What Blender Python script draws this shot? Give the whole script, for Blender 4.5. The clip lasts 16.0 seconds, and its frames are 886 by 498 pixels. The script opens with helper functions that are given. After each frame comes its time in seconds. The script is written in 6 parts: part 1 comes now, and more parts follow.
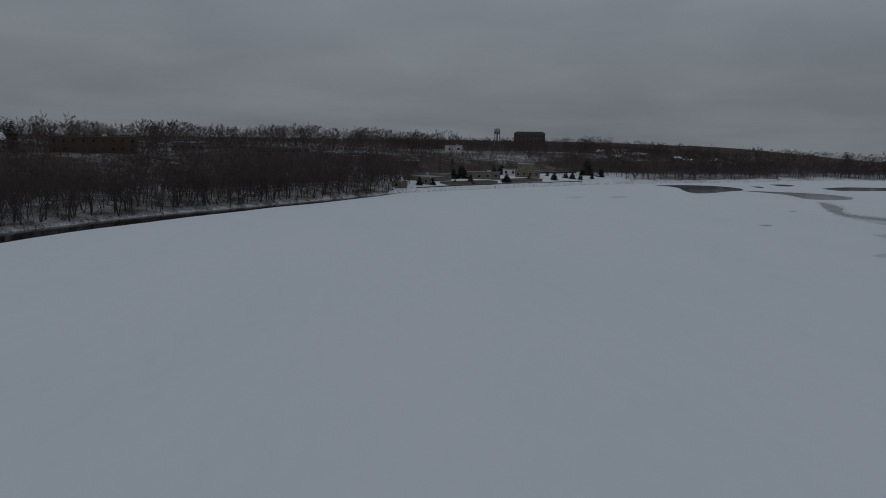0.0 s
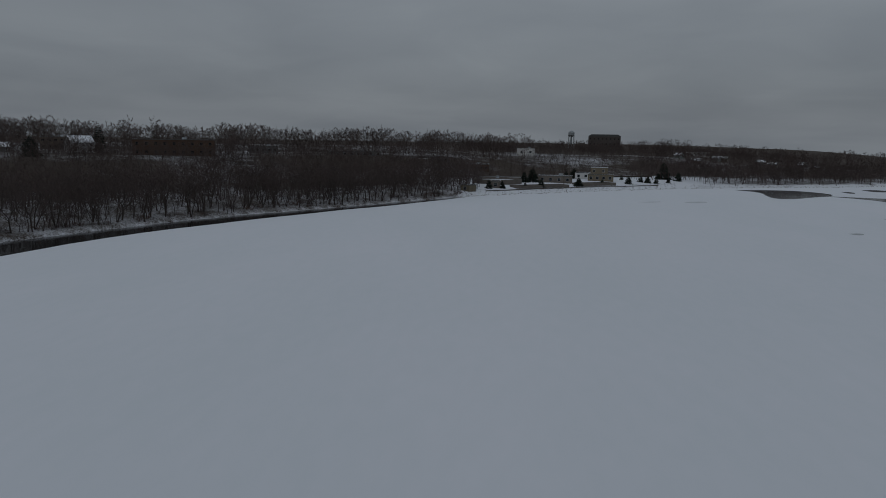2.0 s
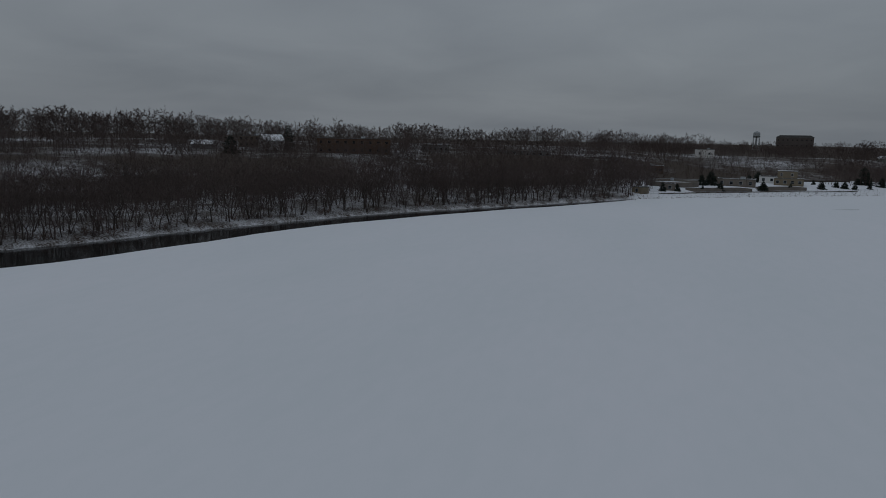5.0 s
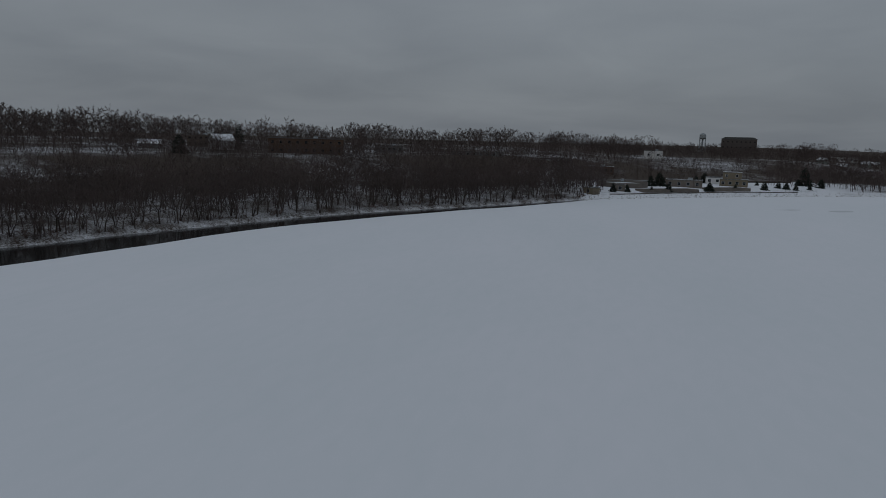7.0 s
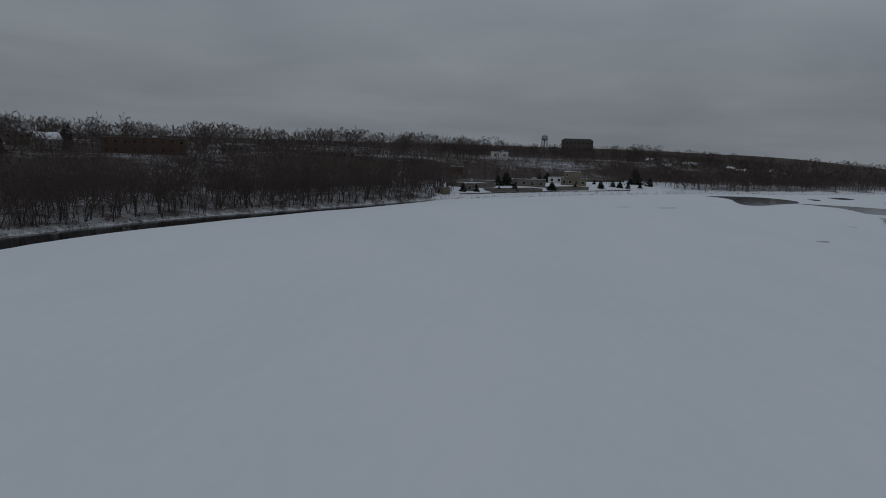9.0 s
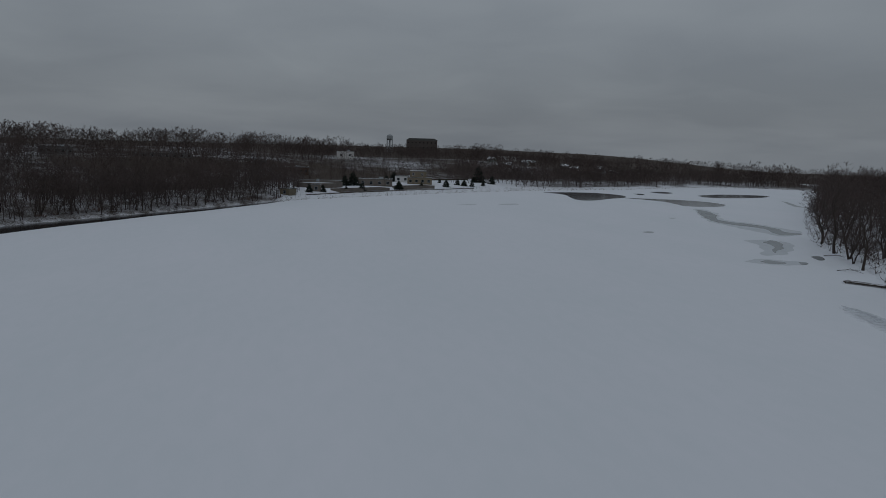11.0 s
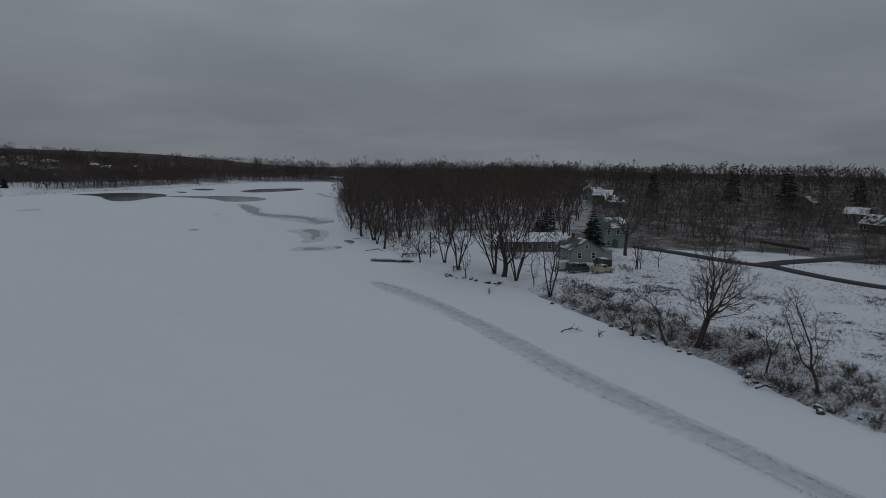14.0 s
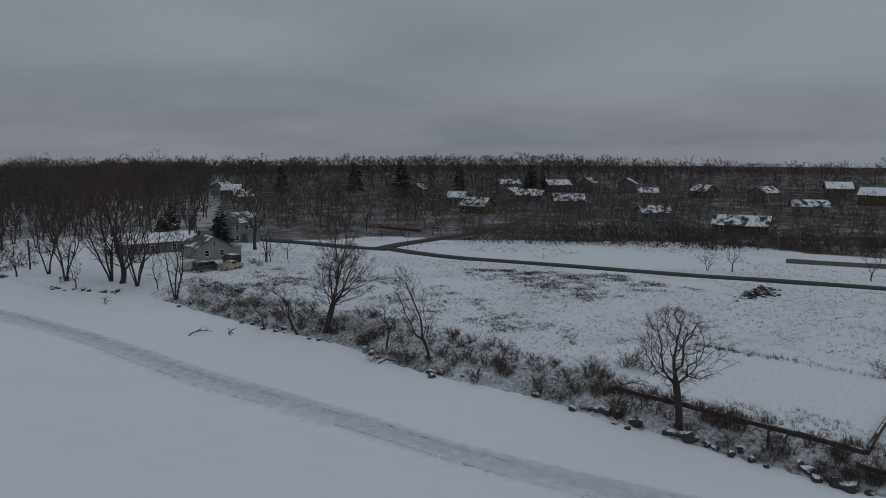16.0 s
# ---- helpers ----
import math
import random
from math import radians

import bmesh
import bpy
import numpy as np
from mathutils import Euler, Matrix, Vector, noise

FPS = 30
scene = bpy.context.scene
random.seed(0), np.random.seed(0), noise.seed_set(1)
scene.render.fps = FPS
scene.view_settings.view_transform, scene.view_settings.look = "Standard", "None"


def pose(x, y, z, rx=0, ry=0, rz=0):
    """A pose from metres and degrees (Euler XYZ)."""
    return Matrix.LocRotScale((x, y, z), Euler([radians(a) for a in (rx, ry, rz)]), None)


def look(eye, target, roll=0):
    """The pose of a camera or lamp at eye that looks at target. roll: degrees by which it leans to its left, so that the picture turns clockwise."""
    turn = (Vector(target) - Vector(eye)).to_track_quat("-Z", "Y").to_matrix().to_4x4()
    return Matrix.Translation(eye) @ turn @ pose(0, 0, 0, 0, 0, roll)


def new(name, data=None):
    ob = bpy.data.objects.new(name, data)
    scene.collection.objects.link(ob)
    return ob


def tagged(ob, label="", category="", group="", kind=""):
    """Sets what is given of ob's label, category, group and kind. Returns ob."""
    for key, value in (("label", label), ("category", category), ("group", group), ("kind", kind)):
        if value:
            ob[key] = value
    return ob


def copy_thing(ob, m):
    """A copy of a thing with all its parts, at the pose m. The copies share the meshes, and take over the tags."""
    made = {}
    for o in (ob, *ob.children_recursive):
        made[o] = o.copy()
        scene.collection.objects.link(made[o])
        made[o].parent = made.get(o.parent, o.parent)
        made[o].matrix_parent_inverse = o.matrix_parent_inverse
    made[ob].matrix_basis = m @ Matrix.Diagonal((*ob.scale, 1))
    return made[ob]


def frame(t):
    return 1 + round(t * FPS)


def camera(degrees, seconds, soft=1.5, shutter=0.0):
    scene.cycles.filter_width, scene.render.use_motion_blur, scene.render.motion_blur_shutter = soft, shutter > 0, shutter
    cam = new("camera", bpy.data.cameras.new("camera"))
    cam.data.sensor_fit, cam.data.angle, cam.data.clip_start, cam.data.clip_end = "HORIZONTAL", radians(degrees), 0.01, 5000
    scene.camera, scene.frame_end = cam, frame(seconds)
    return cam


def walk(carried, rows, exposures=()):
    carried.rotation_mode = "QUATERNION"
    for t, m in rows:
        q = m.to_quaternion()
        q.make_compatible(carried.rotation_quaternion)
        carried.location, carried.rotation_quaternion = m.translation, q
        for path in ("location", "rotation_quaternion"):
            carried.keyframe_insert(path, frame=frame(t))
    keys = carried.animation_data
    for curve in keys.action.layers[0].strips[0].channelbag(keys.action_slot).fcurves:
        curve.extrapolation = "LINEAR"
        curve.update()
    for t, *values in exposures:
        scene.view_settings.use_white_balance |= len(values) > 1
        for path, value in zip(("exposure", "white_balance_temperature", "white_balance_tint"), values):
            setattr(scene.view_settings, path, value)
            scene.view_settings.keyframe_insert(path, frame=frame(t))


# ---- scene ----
LENS = 63.0
# seconds, x, y, z, turn to the left, tilt up, lean
PATH = [
    (0.00, -1.666, -3.725, 25.867, -1.938, -8.646, 0.862),
    (0.50, -0.697, -1.847, 26.252, -1.496, -8.552, 0.869),
    (1.00, -0.080, -0.472, 26.297, -0.000, -8.502, 0.809),
    (1.50, 0.271, 0.240, 26.131, 1.488, -8.499, 0.793),
    (2.00, 0.442, 0.311, 25.855, 3.875, -8.500, 0.845),
    (2.50, 0.580, 0.204, 25.667, 6.721, -8.548, 0.870),
    (3.00, 0.578, 0.184, 25.618, 9.019, -8.581, 0.857),
    (3.50, 0.550, 0.245, 25.540, 11.267, -8.611, 0.947),
    (4.00, 0.429, 0.305, 25.514, 13.464, -8.626, 1.009),
    (4.20, 0.303, 0.294, 25.516, 14.224, -8.660, 1.032),
    (4.60, 0.292, 0.321, 25.566, 15.814, -8.690, 1.083),
    (5.00, 0.265, 0.387, 25.688, 17.071, -8.717, 1.138),
    (5.25, 0.245, 0.437, 25.781, 17.600, -8.730, 1.173),
    (5.50, 0.224, 0.488, 25.874, 17.871, -8.738, 1.209),
    (5.90, 0.198, 0.553, 25.995, 17.650, -8.736, 1.267),
    (6.30, 0.186, 0.581, 26.046, 16.448, -8.710, 1.324),
    (6.50, 0.106, 0.584, 26.047, 15.531, -8.694, 1.352),
    (7.00, 0.088, 0.564, 26.019, 13.368, -8.639, 1.422),
    (7.50, 0.108, 0.486, 26.025, 10.857, -8.580, 1.442),
    (8.00, -0.035, 0.276, 26.085, 8.044, -8.520, 1.645),
    (8.50, -0.026, 0.361, 26.223, 4.903, -8.424, 1.706),
    (9.00, -0.063, 0.491, 26.320, 1.679, -8.325, 1.728),
    (9.50, -0.210, 0.557, 26.363, -1.972, -8.211, 1.780),
    (9.70, -0.300, 0.566, 26.381, -3.658, -8.124, 1.744),
    (10.10, -0.299, 0.584, 26.352, -6.305, -8.040, 1.710),
    (10.50, -0.295, 0.628, 26.281, -8.325, -8.005, 1.615),
    (10.90, -0.291, 0.682, 26.194, -9.989, -8.001, 1.498),
    (11.40, -0.287, 0.738, 26.103, -11.979, -8.010, 1.378),
    (11.80, -0.285, 0.757, 26.074, -13.828, -8.007, 1.348),
    (12.00, -0.312, 0.692, 26.070, -14.730, -8.015, 1.373),
    (12.50, -0.469, 0.362, 26.054, -19.643, -7.897, 1.291),
    (13.00, -0.565, -0.060, 26.023, -27.639, -7.736, 1.242),
    (13.50, -0.517, -0.032, 25.988, -36.316, -7.631, 1.215),
    (14.00, -0.332, -0.027, 25.987, -45.366, -7.533, 0.845),
    (14.50, 0.048, -0.058, 25.989, -53.594, -7.573, 0.566),
    (15.00, 0.362, -0.142, 25.977, -60.569, -7.600, 0.454),
    (15.50, 0.665, -0.680, 25.909, -66.915, -7.658, 0.270),
    (16.00, 1.299, -1.222, 25.909, -73.752, -7.809, 0.018),
]


def aim(yaw, tilt, lean):
    return Matrix.Rotation(radians(yaw), 4, "Z") @ Matrix.Rotation(radians(90 + tilt), 4, "X") @ Matrix.Rotation(radians(lean), 4, "Z")


cam = camera(LENS, 16.0, soft=0.9)
walk(cam, [(t, Matrix.Translation((x, y, z)) @ aim(a, b, c)) for t, x, y, z, a, b, c in PATH],
     exposures=[(0, 0.04), (4, 0.08), (7, 0.13), (9, 0.15), (12.5, 0.13), (14, 0.13), (14.5, 0.22), (15.2, 0.3), (16, 0.39)])

# ---- daylight: closed overcast ----
world = bpy.data.worlds.new("overcast_sky")
scene.world = world
world.use_nodes = True


def build_sky():
    nt = world.node_tree
    nt.nodes.clear()
    N, Lk = nt.nodes.new, nt.links.new
    out, bg = N("ShaderNodeOutputWorld"), N("ShaderNodeBackground")
    sky = N("ShaderNodeTexSky")
    sky.sky_type, sky.sun_disc = "NISHITA", False
    sky.sun_elevation, sky.sun_rotation = radians(24), radians(200)
    sky.air_density, sky.dust_density = 1.0, 3.0
    tc, sep = N("ShaderNodeTexCoord"), N("ShaderNodeSeparateXYZ")
    Lk(tc.outputs["Generated"], sep.inputs[0])
    # flat cloud deck: the direction is laid out on a plane overhead
    up = N("ShaderNodeMath"); up.operation = "MAXIMUM"; up.inputs[1].default_value = 0.0
    Lk(sep.outputs["Z"], up.inputs[0])
    lift = N("ShaderNodeMath"); lift.operation = "ADD"; lift.inputs[1].default_value = 0.16
    Lk(up.outputs[0], lift.inputs[0])
    div = N("ShaderNodeVectorMath"); div.operation = "DIVIDE"
    comb = N("ShaderNodeCombineXYZ")
    for k in range(3):
        Lk(lift.outputs[0], comb.inputs[k])
    Lk(tc.outputs["Generated"], div.inputs[0]); Lk(comb.outputs[0], div.inputs[1])
    n1, n2 = N("ShaderNodeTexNoise"), N("ShaderNodeTexNoise")
    for n, sc, det, rough in ((n1, 0.42, 2.0, 0.45), (n2, 1.3, 4.0, 0.5)):
        n.inputs["Scale"].default_value, n.inputs["Detail"].default_value, n.inputs["Roughness"].default_value = sc, det, rough
        n.inputs["Distortion"].default_value = 0.4
        Lk(div.outputs[0], n.inputs["Vector"])
    mixn = N("ShaderNodeMix"); mixn.data_type = "FLOAT"; mixn.inputs[0].default_value = 0.35
    Lk(n1.outputs["Fac"], mixn.inputs[2]); Lk(n2.outputs["Fac"], mixn.inputs[3])
    ramp = N("ShaderNodeValToRGB")
    ramp.color_ramp.elements[0].position, ramp.color_ramp.elements[1].position = 0.38, 0.62
    ramp.color_ramp.elements[0].color = (0.725, 0.81, 0.918, 1)
    ramp.color_ramp.elements[1].color = (0.94, 1.04, 1.148, 1)
    Lk(mixn.outputs[0], ramp.inputs[0])
    # an overcast sky is brightest overhead
    grad = N("ShaderNodeMapRange")
    grad.inputs["From Min"].default_value, grad.inputs["From Max"].default_value = 0.0, 1.0
    grad.inputs["To Min"].default_value, grad.inputs["To Max"].default_value = 0.185, 0.34
    Lk(sep.outputs["Z"], grad.inputs["Value"])
    vm = N("ShaderNodeVectorMath"); vm.operation = "SCALE"
    Lk(ramp.outputs["Color"], vm.inputs[0]); Lk(grad.outputs[0], vm.inputs["Scale"])
    sc = N("ShaderNodeVectorMath"); sc.operation = "SCALE"; sc.inputs["Scale"].default_value = 0.05
    Lk(sky.outputs[0], sc.inputs[0])
    mix = N("ShaderNodeMix"); mix.data_type = "RGBA"; mix.inputs[0].default_value = 0.93
    Lk(sc.outputs[0], mix.inputs[6]); Lk(vm.outputs[0], mix.inputs[7])
    Lk(mix.outputs[2], bg.inputs["Color"])
    bg.inputs["Strength"].default_value = 1.0
    Lk(bg.outputs[0], out.inputs[0])


build_sky()
sun = new("sun", bpy.data.lights.new("sun", "SUN"))
sun.data.energy, sun.data.angle, sun.data.color = 0.12, radians(40), (1.0, 0.97, 0.93)
sun.matrix_world = look((-60, -160, 90), (0, 0, 0))


# ---- materials ----
def material(name, color, rough=0.8, vary=0.25, scale=1.0, fine=12.0, bump=0.15, metal=0.0, tint=None, spec=0.3, piece=0.0):
    """Base colour with two scales of variation, laid out in metres."""
    m = bpy.data.materials.new(name)
    m.use_nodes = True
    nt = m.node_tree
    N, Lk = nt.nodes.new, nt.links.new
    b = nt.nodes["Principled BSDF"]
    b.inputs["Roughness"].default_value, b.inputs["Metallic"].default_value = rough, metal
    b.inputs["Specular IOR Level"].default_value = spec
    geo = N("ShaderNodeNewGeometry")
    a, c = N("ShaderNodeTexNoise"), N("ShaderNodeTexNoise")
    for n, sc_, det in ((a, scale, 3.0), (c, fine, 4.0)):
        n.inputs["Scale"].default_value, n.inputs["Detail"].default_value = sc_, det
        Lk(geo.outputs["Position"], n.inputs["Vector"])
    mx = N("ShaderNodeMix"); mx.data_type = "FLOAT"; mx.inputs[0].default_value = 0.45
    Lk(a.outputs["Fac"], mx.inputs[2]); Lk(c.outputs["Fac"], mx.inputs[3])
    rp = N("ShaderNodeValToRGB")
    lo = [v * (1 - vary) for v in color]
    hi = [min(1, v * (1 + vary)) for v in (tint or color)]
    rp.color_ramp.elements[0].position, rp.color_ramp.elements[1].position = 0.32, 0.68
    rp.color_ramp.elements[0].color, rp.color_ramp.elements[1].color = (*lo, 1), (*hi, 1)
    last = rp.outputs["Color"]
    Lk(mx.outputs[0], rp.inputs[0])
    if piece:
        info = N("ShaderNodeObjectInfo")
        mr = N("ShaderNodeMapRange")
        mr.inputs["To Min"].default_value, mr.inputs["To Max"].default_value = 1 - piece, 1 + piece
        Lk(info.outputs["Random"], mr.inputs["Value"])
        vs = N("ShaderNodeVectorMath"); vs.operation = "SCALE"
        Lk(last, vs.inputs[0]); Lk(mr.outputs[0], vs.inputs["Scale"])
        last = vs.outputs[0]
    Lk(last, b.inputs["Base Color"])
    if bump:
        bp = N("ShaderNodeBump"); bp.inputs["Strength"].default_value = bump; bp.inputs["Distance"].default_value = 0.05
        Lk(c.outputs["Fac"], bp.inputs["Height"]); Lk(bp.outputs[0], b.inputs["Normal"])
    return m


M_BARK = material("bark", (0.058, 0.046, 0.041), 0.9, 0.35, 0.3, 6, 0.3)
M_TWIG = material("twigs", (0.082, 0.063, 0.059), 0.9, 0.38, 0.05, 0.4, 0.0)
M_TWIG_RED = material("reddish_twigs", (0.105, 0.068, 0.055), 0.9, 0.35, 0.2, 3.0, 0.0)
M_DRY = material("dry_stalks", (0.12, 0.088, 0.062), 0.9, 0.4, 0.4, 4.0, 0.0)
M_NEEDLE = material("needles", (0.018, 0.026, 0.02), 0.85, 0.35, 0.6, 5.0, 0.0)


def ice_material():
    m = bpy.data.materials.new("snow_on_ice")
    m.use_nodes = True
    nt = m.node_tree
    N, Lk = nt.nodes.new, nt.links.new
    b = nt.nodes["Principled BSDF"]
    b.inputs["Roughness"].default_value, b.inputs["Specular IOR Level"].default_value = 0.85, 0.15
    geo = N("ShaderNodeNewGeometry")
    st = N("ShaderNodeMapping"); st.inputs["Scale"].default_value = (1.0, 0.35, 1.0); st.inputs["Rotation"].default_value = (0, 0, radians(60))
    Lk(geo.outputs["Position"], st.inputs["Vector"])
    n1, n2 = N("ShaderNodeTexNoise"), N("ShaderNodeTexNoise")
    for n, s_, d_ in ((n1, 0.035, 4.0), (n2, 0.5, 5.0)):
        n.inputs["Scale"].default_value, n.inputs["Detail"].default_value = s_, d_
        Lk(st.outputs[0], n.inputs["Vector"])
    mx = N("ShaderNodeMix"); mx.data_type = "FLOAT"; mx.inputs[0].default_value = 0.35
    Lk(n1.outputs["Fac"], mx.inputs[2]); Lk(n2.outputs["Fac"], mx.inputs[3])
    rp = N("ShaderNodeValToRGB")
    rp.color_ramp.elements[0].position, rp.color_ramp.elements[1].position = 0.3, 0.7
    rp.color_ramp.elements[0].color, rp.color_ramp.elements[1].color = (0.76, 0.80, 0.84, 1), (0.82, 0.84, 0.89, 1)
    Lk(mx.outputs[0], rp.inputs[0]); Lk(rp.outputs["Color"], b.inputs["Base Color"])
    bp = N("ShaderNodeBump"); bp.inputs["Strength"].default_value = 0.12; bp.inputs["Distance"].default_value = 0.08
    Lk(n2.outputs["Fac"], bp.inputs["Height"]); Lk(bp.outputs[0], b.inputs["Normal"])
    return m


def ground_material():
    """Thin snow over leaf litter and dead grass; the 'cover' attribute says how much of the litter shows."""
    m = bpy.data.materials.new("snowy_ground")
    m.use_nodes = True
    nt = m.node_tree
    N, Lk = nt.nodes.new, nt.links.new
    b = nt.nodes["Principled BSDF"]
    b.inputs["Roughness"].default_value, b.inputs["Specular IOR Level"].default_value = 0.9, 0.15
    geo, att = N("ShaderNodeNewGeometry"), N("ShaderNodeAttribute")
    att.attribute_name = "cover"
    n1, n2, n3 = N("ShaderNodeTexNoise"), N("ShaderNodeTexNoise"), N("ShaderNodeTexNoise")
    for n, s_, d_ in ((n1, 0.09, 4.0), (n2, 2.0, 6.0), (n3, 7.0, 4.0)):
        n.inputs["Scale"].default_value, n.inputs["Detail"].default_value, n.inputs["Roughness"].default_value = s_, d_, 0.65
        Lk(geo.outputs["Position"], n.inputs["Vector"])
    mx = N("ShaderNodeMix"); mx.data_type = "FLOAT"; mx.inputs[0].default_value = 0.6
    Lk(n1.outputs["Fac"], mx.inputs[2]); Lk(n2.outputs["Fac"], mx.inputs[3])
    add = N("ShaderNodeMath"); add.operation = "ADD"
    Lk(mx.outputs[0], add.inputs[0]); Lk(att.outputs["Fac"], add.inputs[1])
    edge = N("ShaderNodeMapRange"); edge.inputs["From Min"].default_value, edge.inputs["From Max"].default_value = 0.86, 1.12
    Lk(add.outputs[0], edge.inputs["Value"])
    snow, dirt = N("ShaderNodeValToRGB"), N("ShaderNodeValToRGB")
    for r, c0, c1 in ((snow, (0.68, 0.71, 0.76), (0.82, 0.84, 0.88)), (dirt, (0.032, 0.025, 0.021), (0.10, 0.078, 0.062))):
        r.color_ramp.elements[0].position, r.color_ramp.elements[1].position = 0.3, 0.7
        r.color_ramp.elements[0].color, r.color_ramp.elements[1].color = (*c0, 1), (*c1, 1)
    Lk(n2.outputs["Fac"], snow.inputs[0]); Lk(n3.outputs["Fac"], dirt.inputs[0])
    cm = N("ShaderNodeMix"); cm.data_type = "RGBA"
    Lk(edge.outputs[0], cm.inputs[0]); Lk(snow.outputs["Color"], cm.inputs[6]); Lk(dirt.outputs["Color"], cm.inputs[7])
    Lk(cm.outputs[2], b.inputs["Base Color"])
    bp = N("ShaderNodeBump"); bp.inputs["Strength"].default_value = 0.4; bp.inputs["Distance"].default_value = 0.12
    Lk(n2.outputs["Fac"], bp.inputs["Height"]); Lk(bp.outputs[0], b.inputs["Normal"])
    return m


def water_material(name, color, rough, ripple):
    m = material(name, color, rough, 0.3, 0.08, 0.9, ripple, 0.0, spec=0.35)
    return m


M_ICE, M_GROUND = ice_material(), ground_material()
M_WATER = water_material("dark_water", (0.006, 0.0075, 0.008), 0.1, 0.06)


# ---- mesh helpers ----
def ease(x):
    x = np.clip(x, 0, 1)
    return x * x * (3 - 2 * x)


def mesh_from(name, verts, faces, mat, parent=None, smooth=False):
    """One mesh object from arrays; faces all of one size."""
    me = bpy.data.meshes.new(name)
    verts, faces = np.asarray(verts, np.float32), np.asarray(faces, np.int32)
    k = faces.shape[1]
    me.vertices.add(len(verts)); me.vertices.foreach_set("co", verts.ravel())
    me.loops.add(faces.size); me.loops.foreach_set("vertex_index", faces.ravel())
    me.polygons.add(len(faces)); me.polygons.foreach_set("loop_start", np.arange(0, faces.size, k, dtype=np.int32))
    me.update(calc_edges=True)
    me.validate()
    me.materials.append(mat)
    if smooth:
        me.polygons.foreach_set("use_smooth", np.ones(len(faces), bool))
    ob = new(name, me)
    ob.parent = parent
    return ob


def soften(points, rounds=3):
    """A polyline with its corners cut."""
    p = np.array(points, float)
    for _ in range(rounds):
        q = np.empty((2 * len(p), 2))
        q[0], q[-1] = p[0], p[-1]
        q[1:-1:2], q[2:-1:2] = 0.75 * p[:-1] + 0.25 * p[1:], 0.25 * p[:-1] + 0.75 * p[1:]
        p = q
    return p


def wobble(x, y, size, seed=0.0):
    """Cheap smooth noise, about -1 to 1, on arrays."""
    x, y = np.asarray(x, float) / size, np.asarray(y, float) / size
    s = 0
    for k, (a, b, c) in enumerate(((1.0, 0.3, 0.1), (-0.5, 1.1, 2.3), (1.7, -1.3, 4.1), (2.3, 2.1, 0.7), (-3.1, 1.9, 5.5))):
        s = s + np.sin(a * x + b * y + c + seed * (k + 1)) / (1 + 0.5 * k)
    return s / 2.4


# ---- the lake's outline ----
WEST = soften([(-299, -156), (-195, 26), (-137.8, 114.4), (-126.1, 137.8), (-122.2, 156), (-109.2, 187.2), (-91, 230.1), (-61.1, 270.4), (-23.4, 326.3), (-7.8, 348.4), (29.9, 377), (92.3, 425.1),
               (146.9, 453.7), (208, 474.5), (257.4, 500.5), (306.8, 530.4), (340.6, 526.5), (390, 500.5)])
EAST = soften([(39, -78), (54.6, -28.6), (62.4, -12.5), (65.3, -6.2), (68.9, 1.3), (74.5, 9.5), (76.4, 17.6), (80.6, 27.3), (89.7, 41.6), (93, 54.6), (103.4, 75.4), (109.2, 88.4), (108.5, 101.4), (109.2, 114.4),
               (118.3, 132.6), (127.4, 148.2), (137.8, 171.6), (154.7, 205.4), (208, 278.2), (269.1, 356.2), (331.5, 435.5), (390, 500.5)])
CHANNEL = soften([(-260, -117), (-162.5, 39), (-119.6, 98.8), (-111.8, 117), (-107.2, 136.5), (-103.6, 152.1), (-100.1, 172.9), (-93, 191.1), (-84, 211.9), (-72.2, 234), (-58.5, 259.4), (-41.1, 284.7), (-19.5, 323.7), (-9.1, 345.8)])
BASIN = np.concatenate([WEST, EAST[::-1], [(78, -520), (-520, -520)]])


def distance_to(line, x, y):
    best = np.full(x.shape, 1e9)
    for (ax, ay), (bx, by) in zip(line[:-1], line[1:]):
        dx, dy = bx - ax, by - ay
        u = np.clip(((x - ax) * dx + (y - ay) * dy) / (dx * dx + dy * dy + 1e-9), 0, 1)
        best = np.minimum(best, np.hypot(x - ax - u * dx, y - ay - u * dy))
    return best


def inside(poly, x, y):
    hit = np.zeros(x.shape, bool)
    for (ax, ay), (bx, by) in zip(poly, np.roll(poly, -1, 0)):
        cross = (ay > y) != (by > y)
        with np.errstate(divide="ignore", invalid="ignore"):
            hit ^= cross & (x < (bx - ax) * (y - ay) / (by - ay) + ax)
    return hit


def shore(x, y):
    """Metres inland from the west and from the east bank; below zero on the lake."""
    w, e = distance_to(WEST, x, y), distance_to(EAST, x, y)
    s = np.where(inside(BASIN, x, y), -1.0, 1.0)
    jag = 0.7 * wobble(x, y, 2.3) + 0.4 * wobble(x, y, 0.9, 3)
    return w * s + jag, e * s + jag


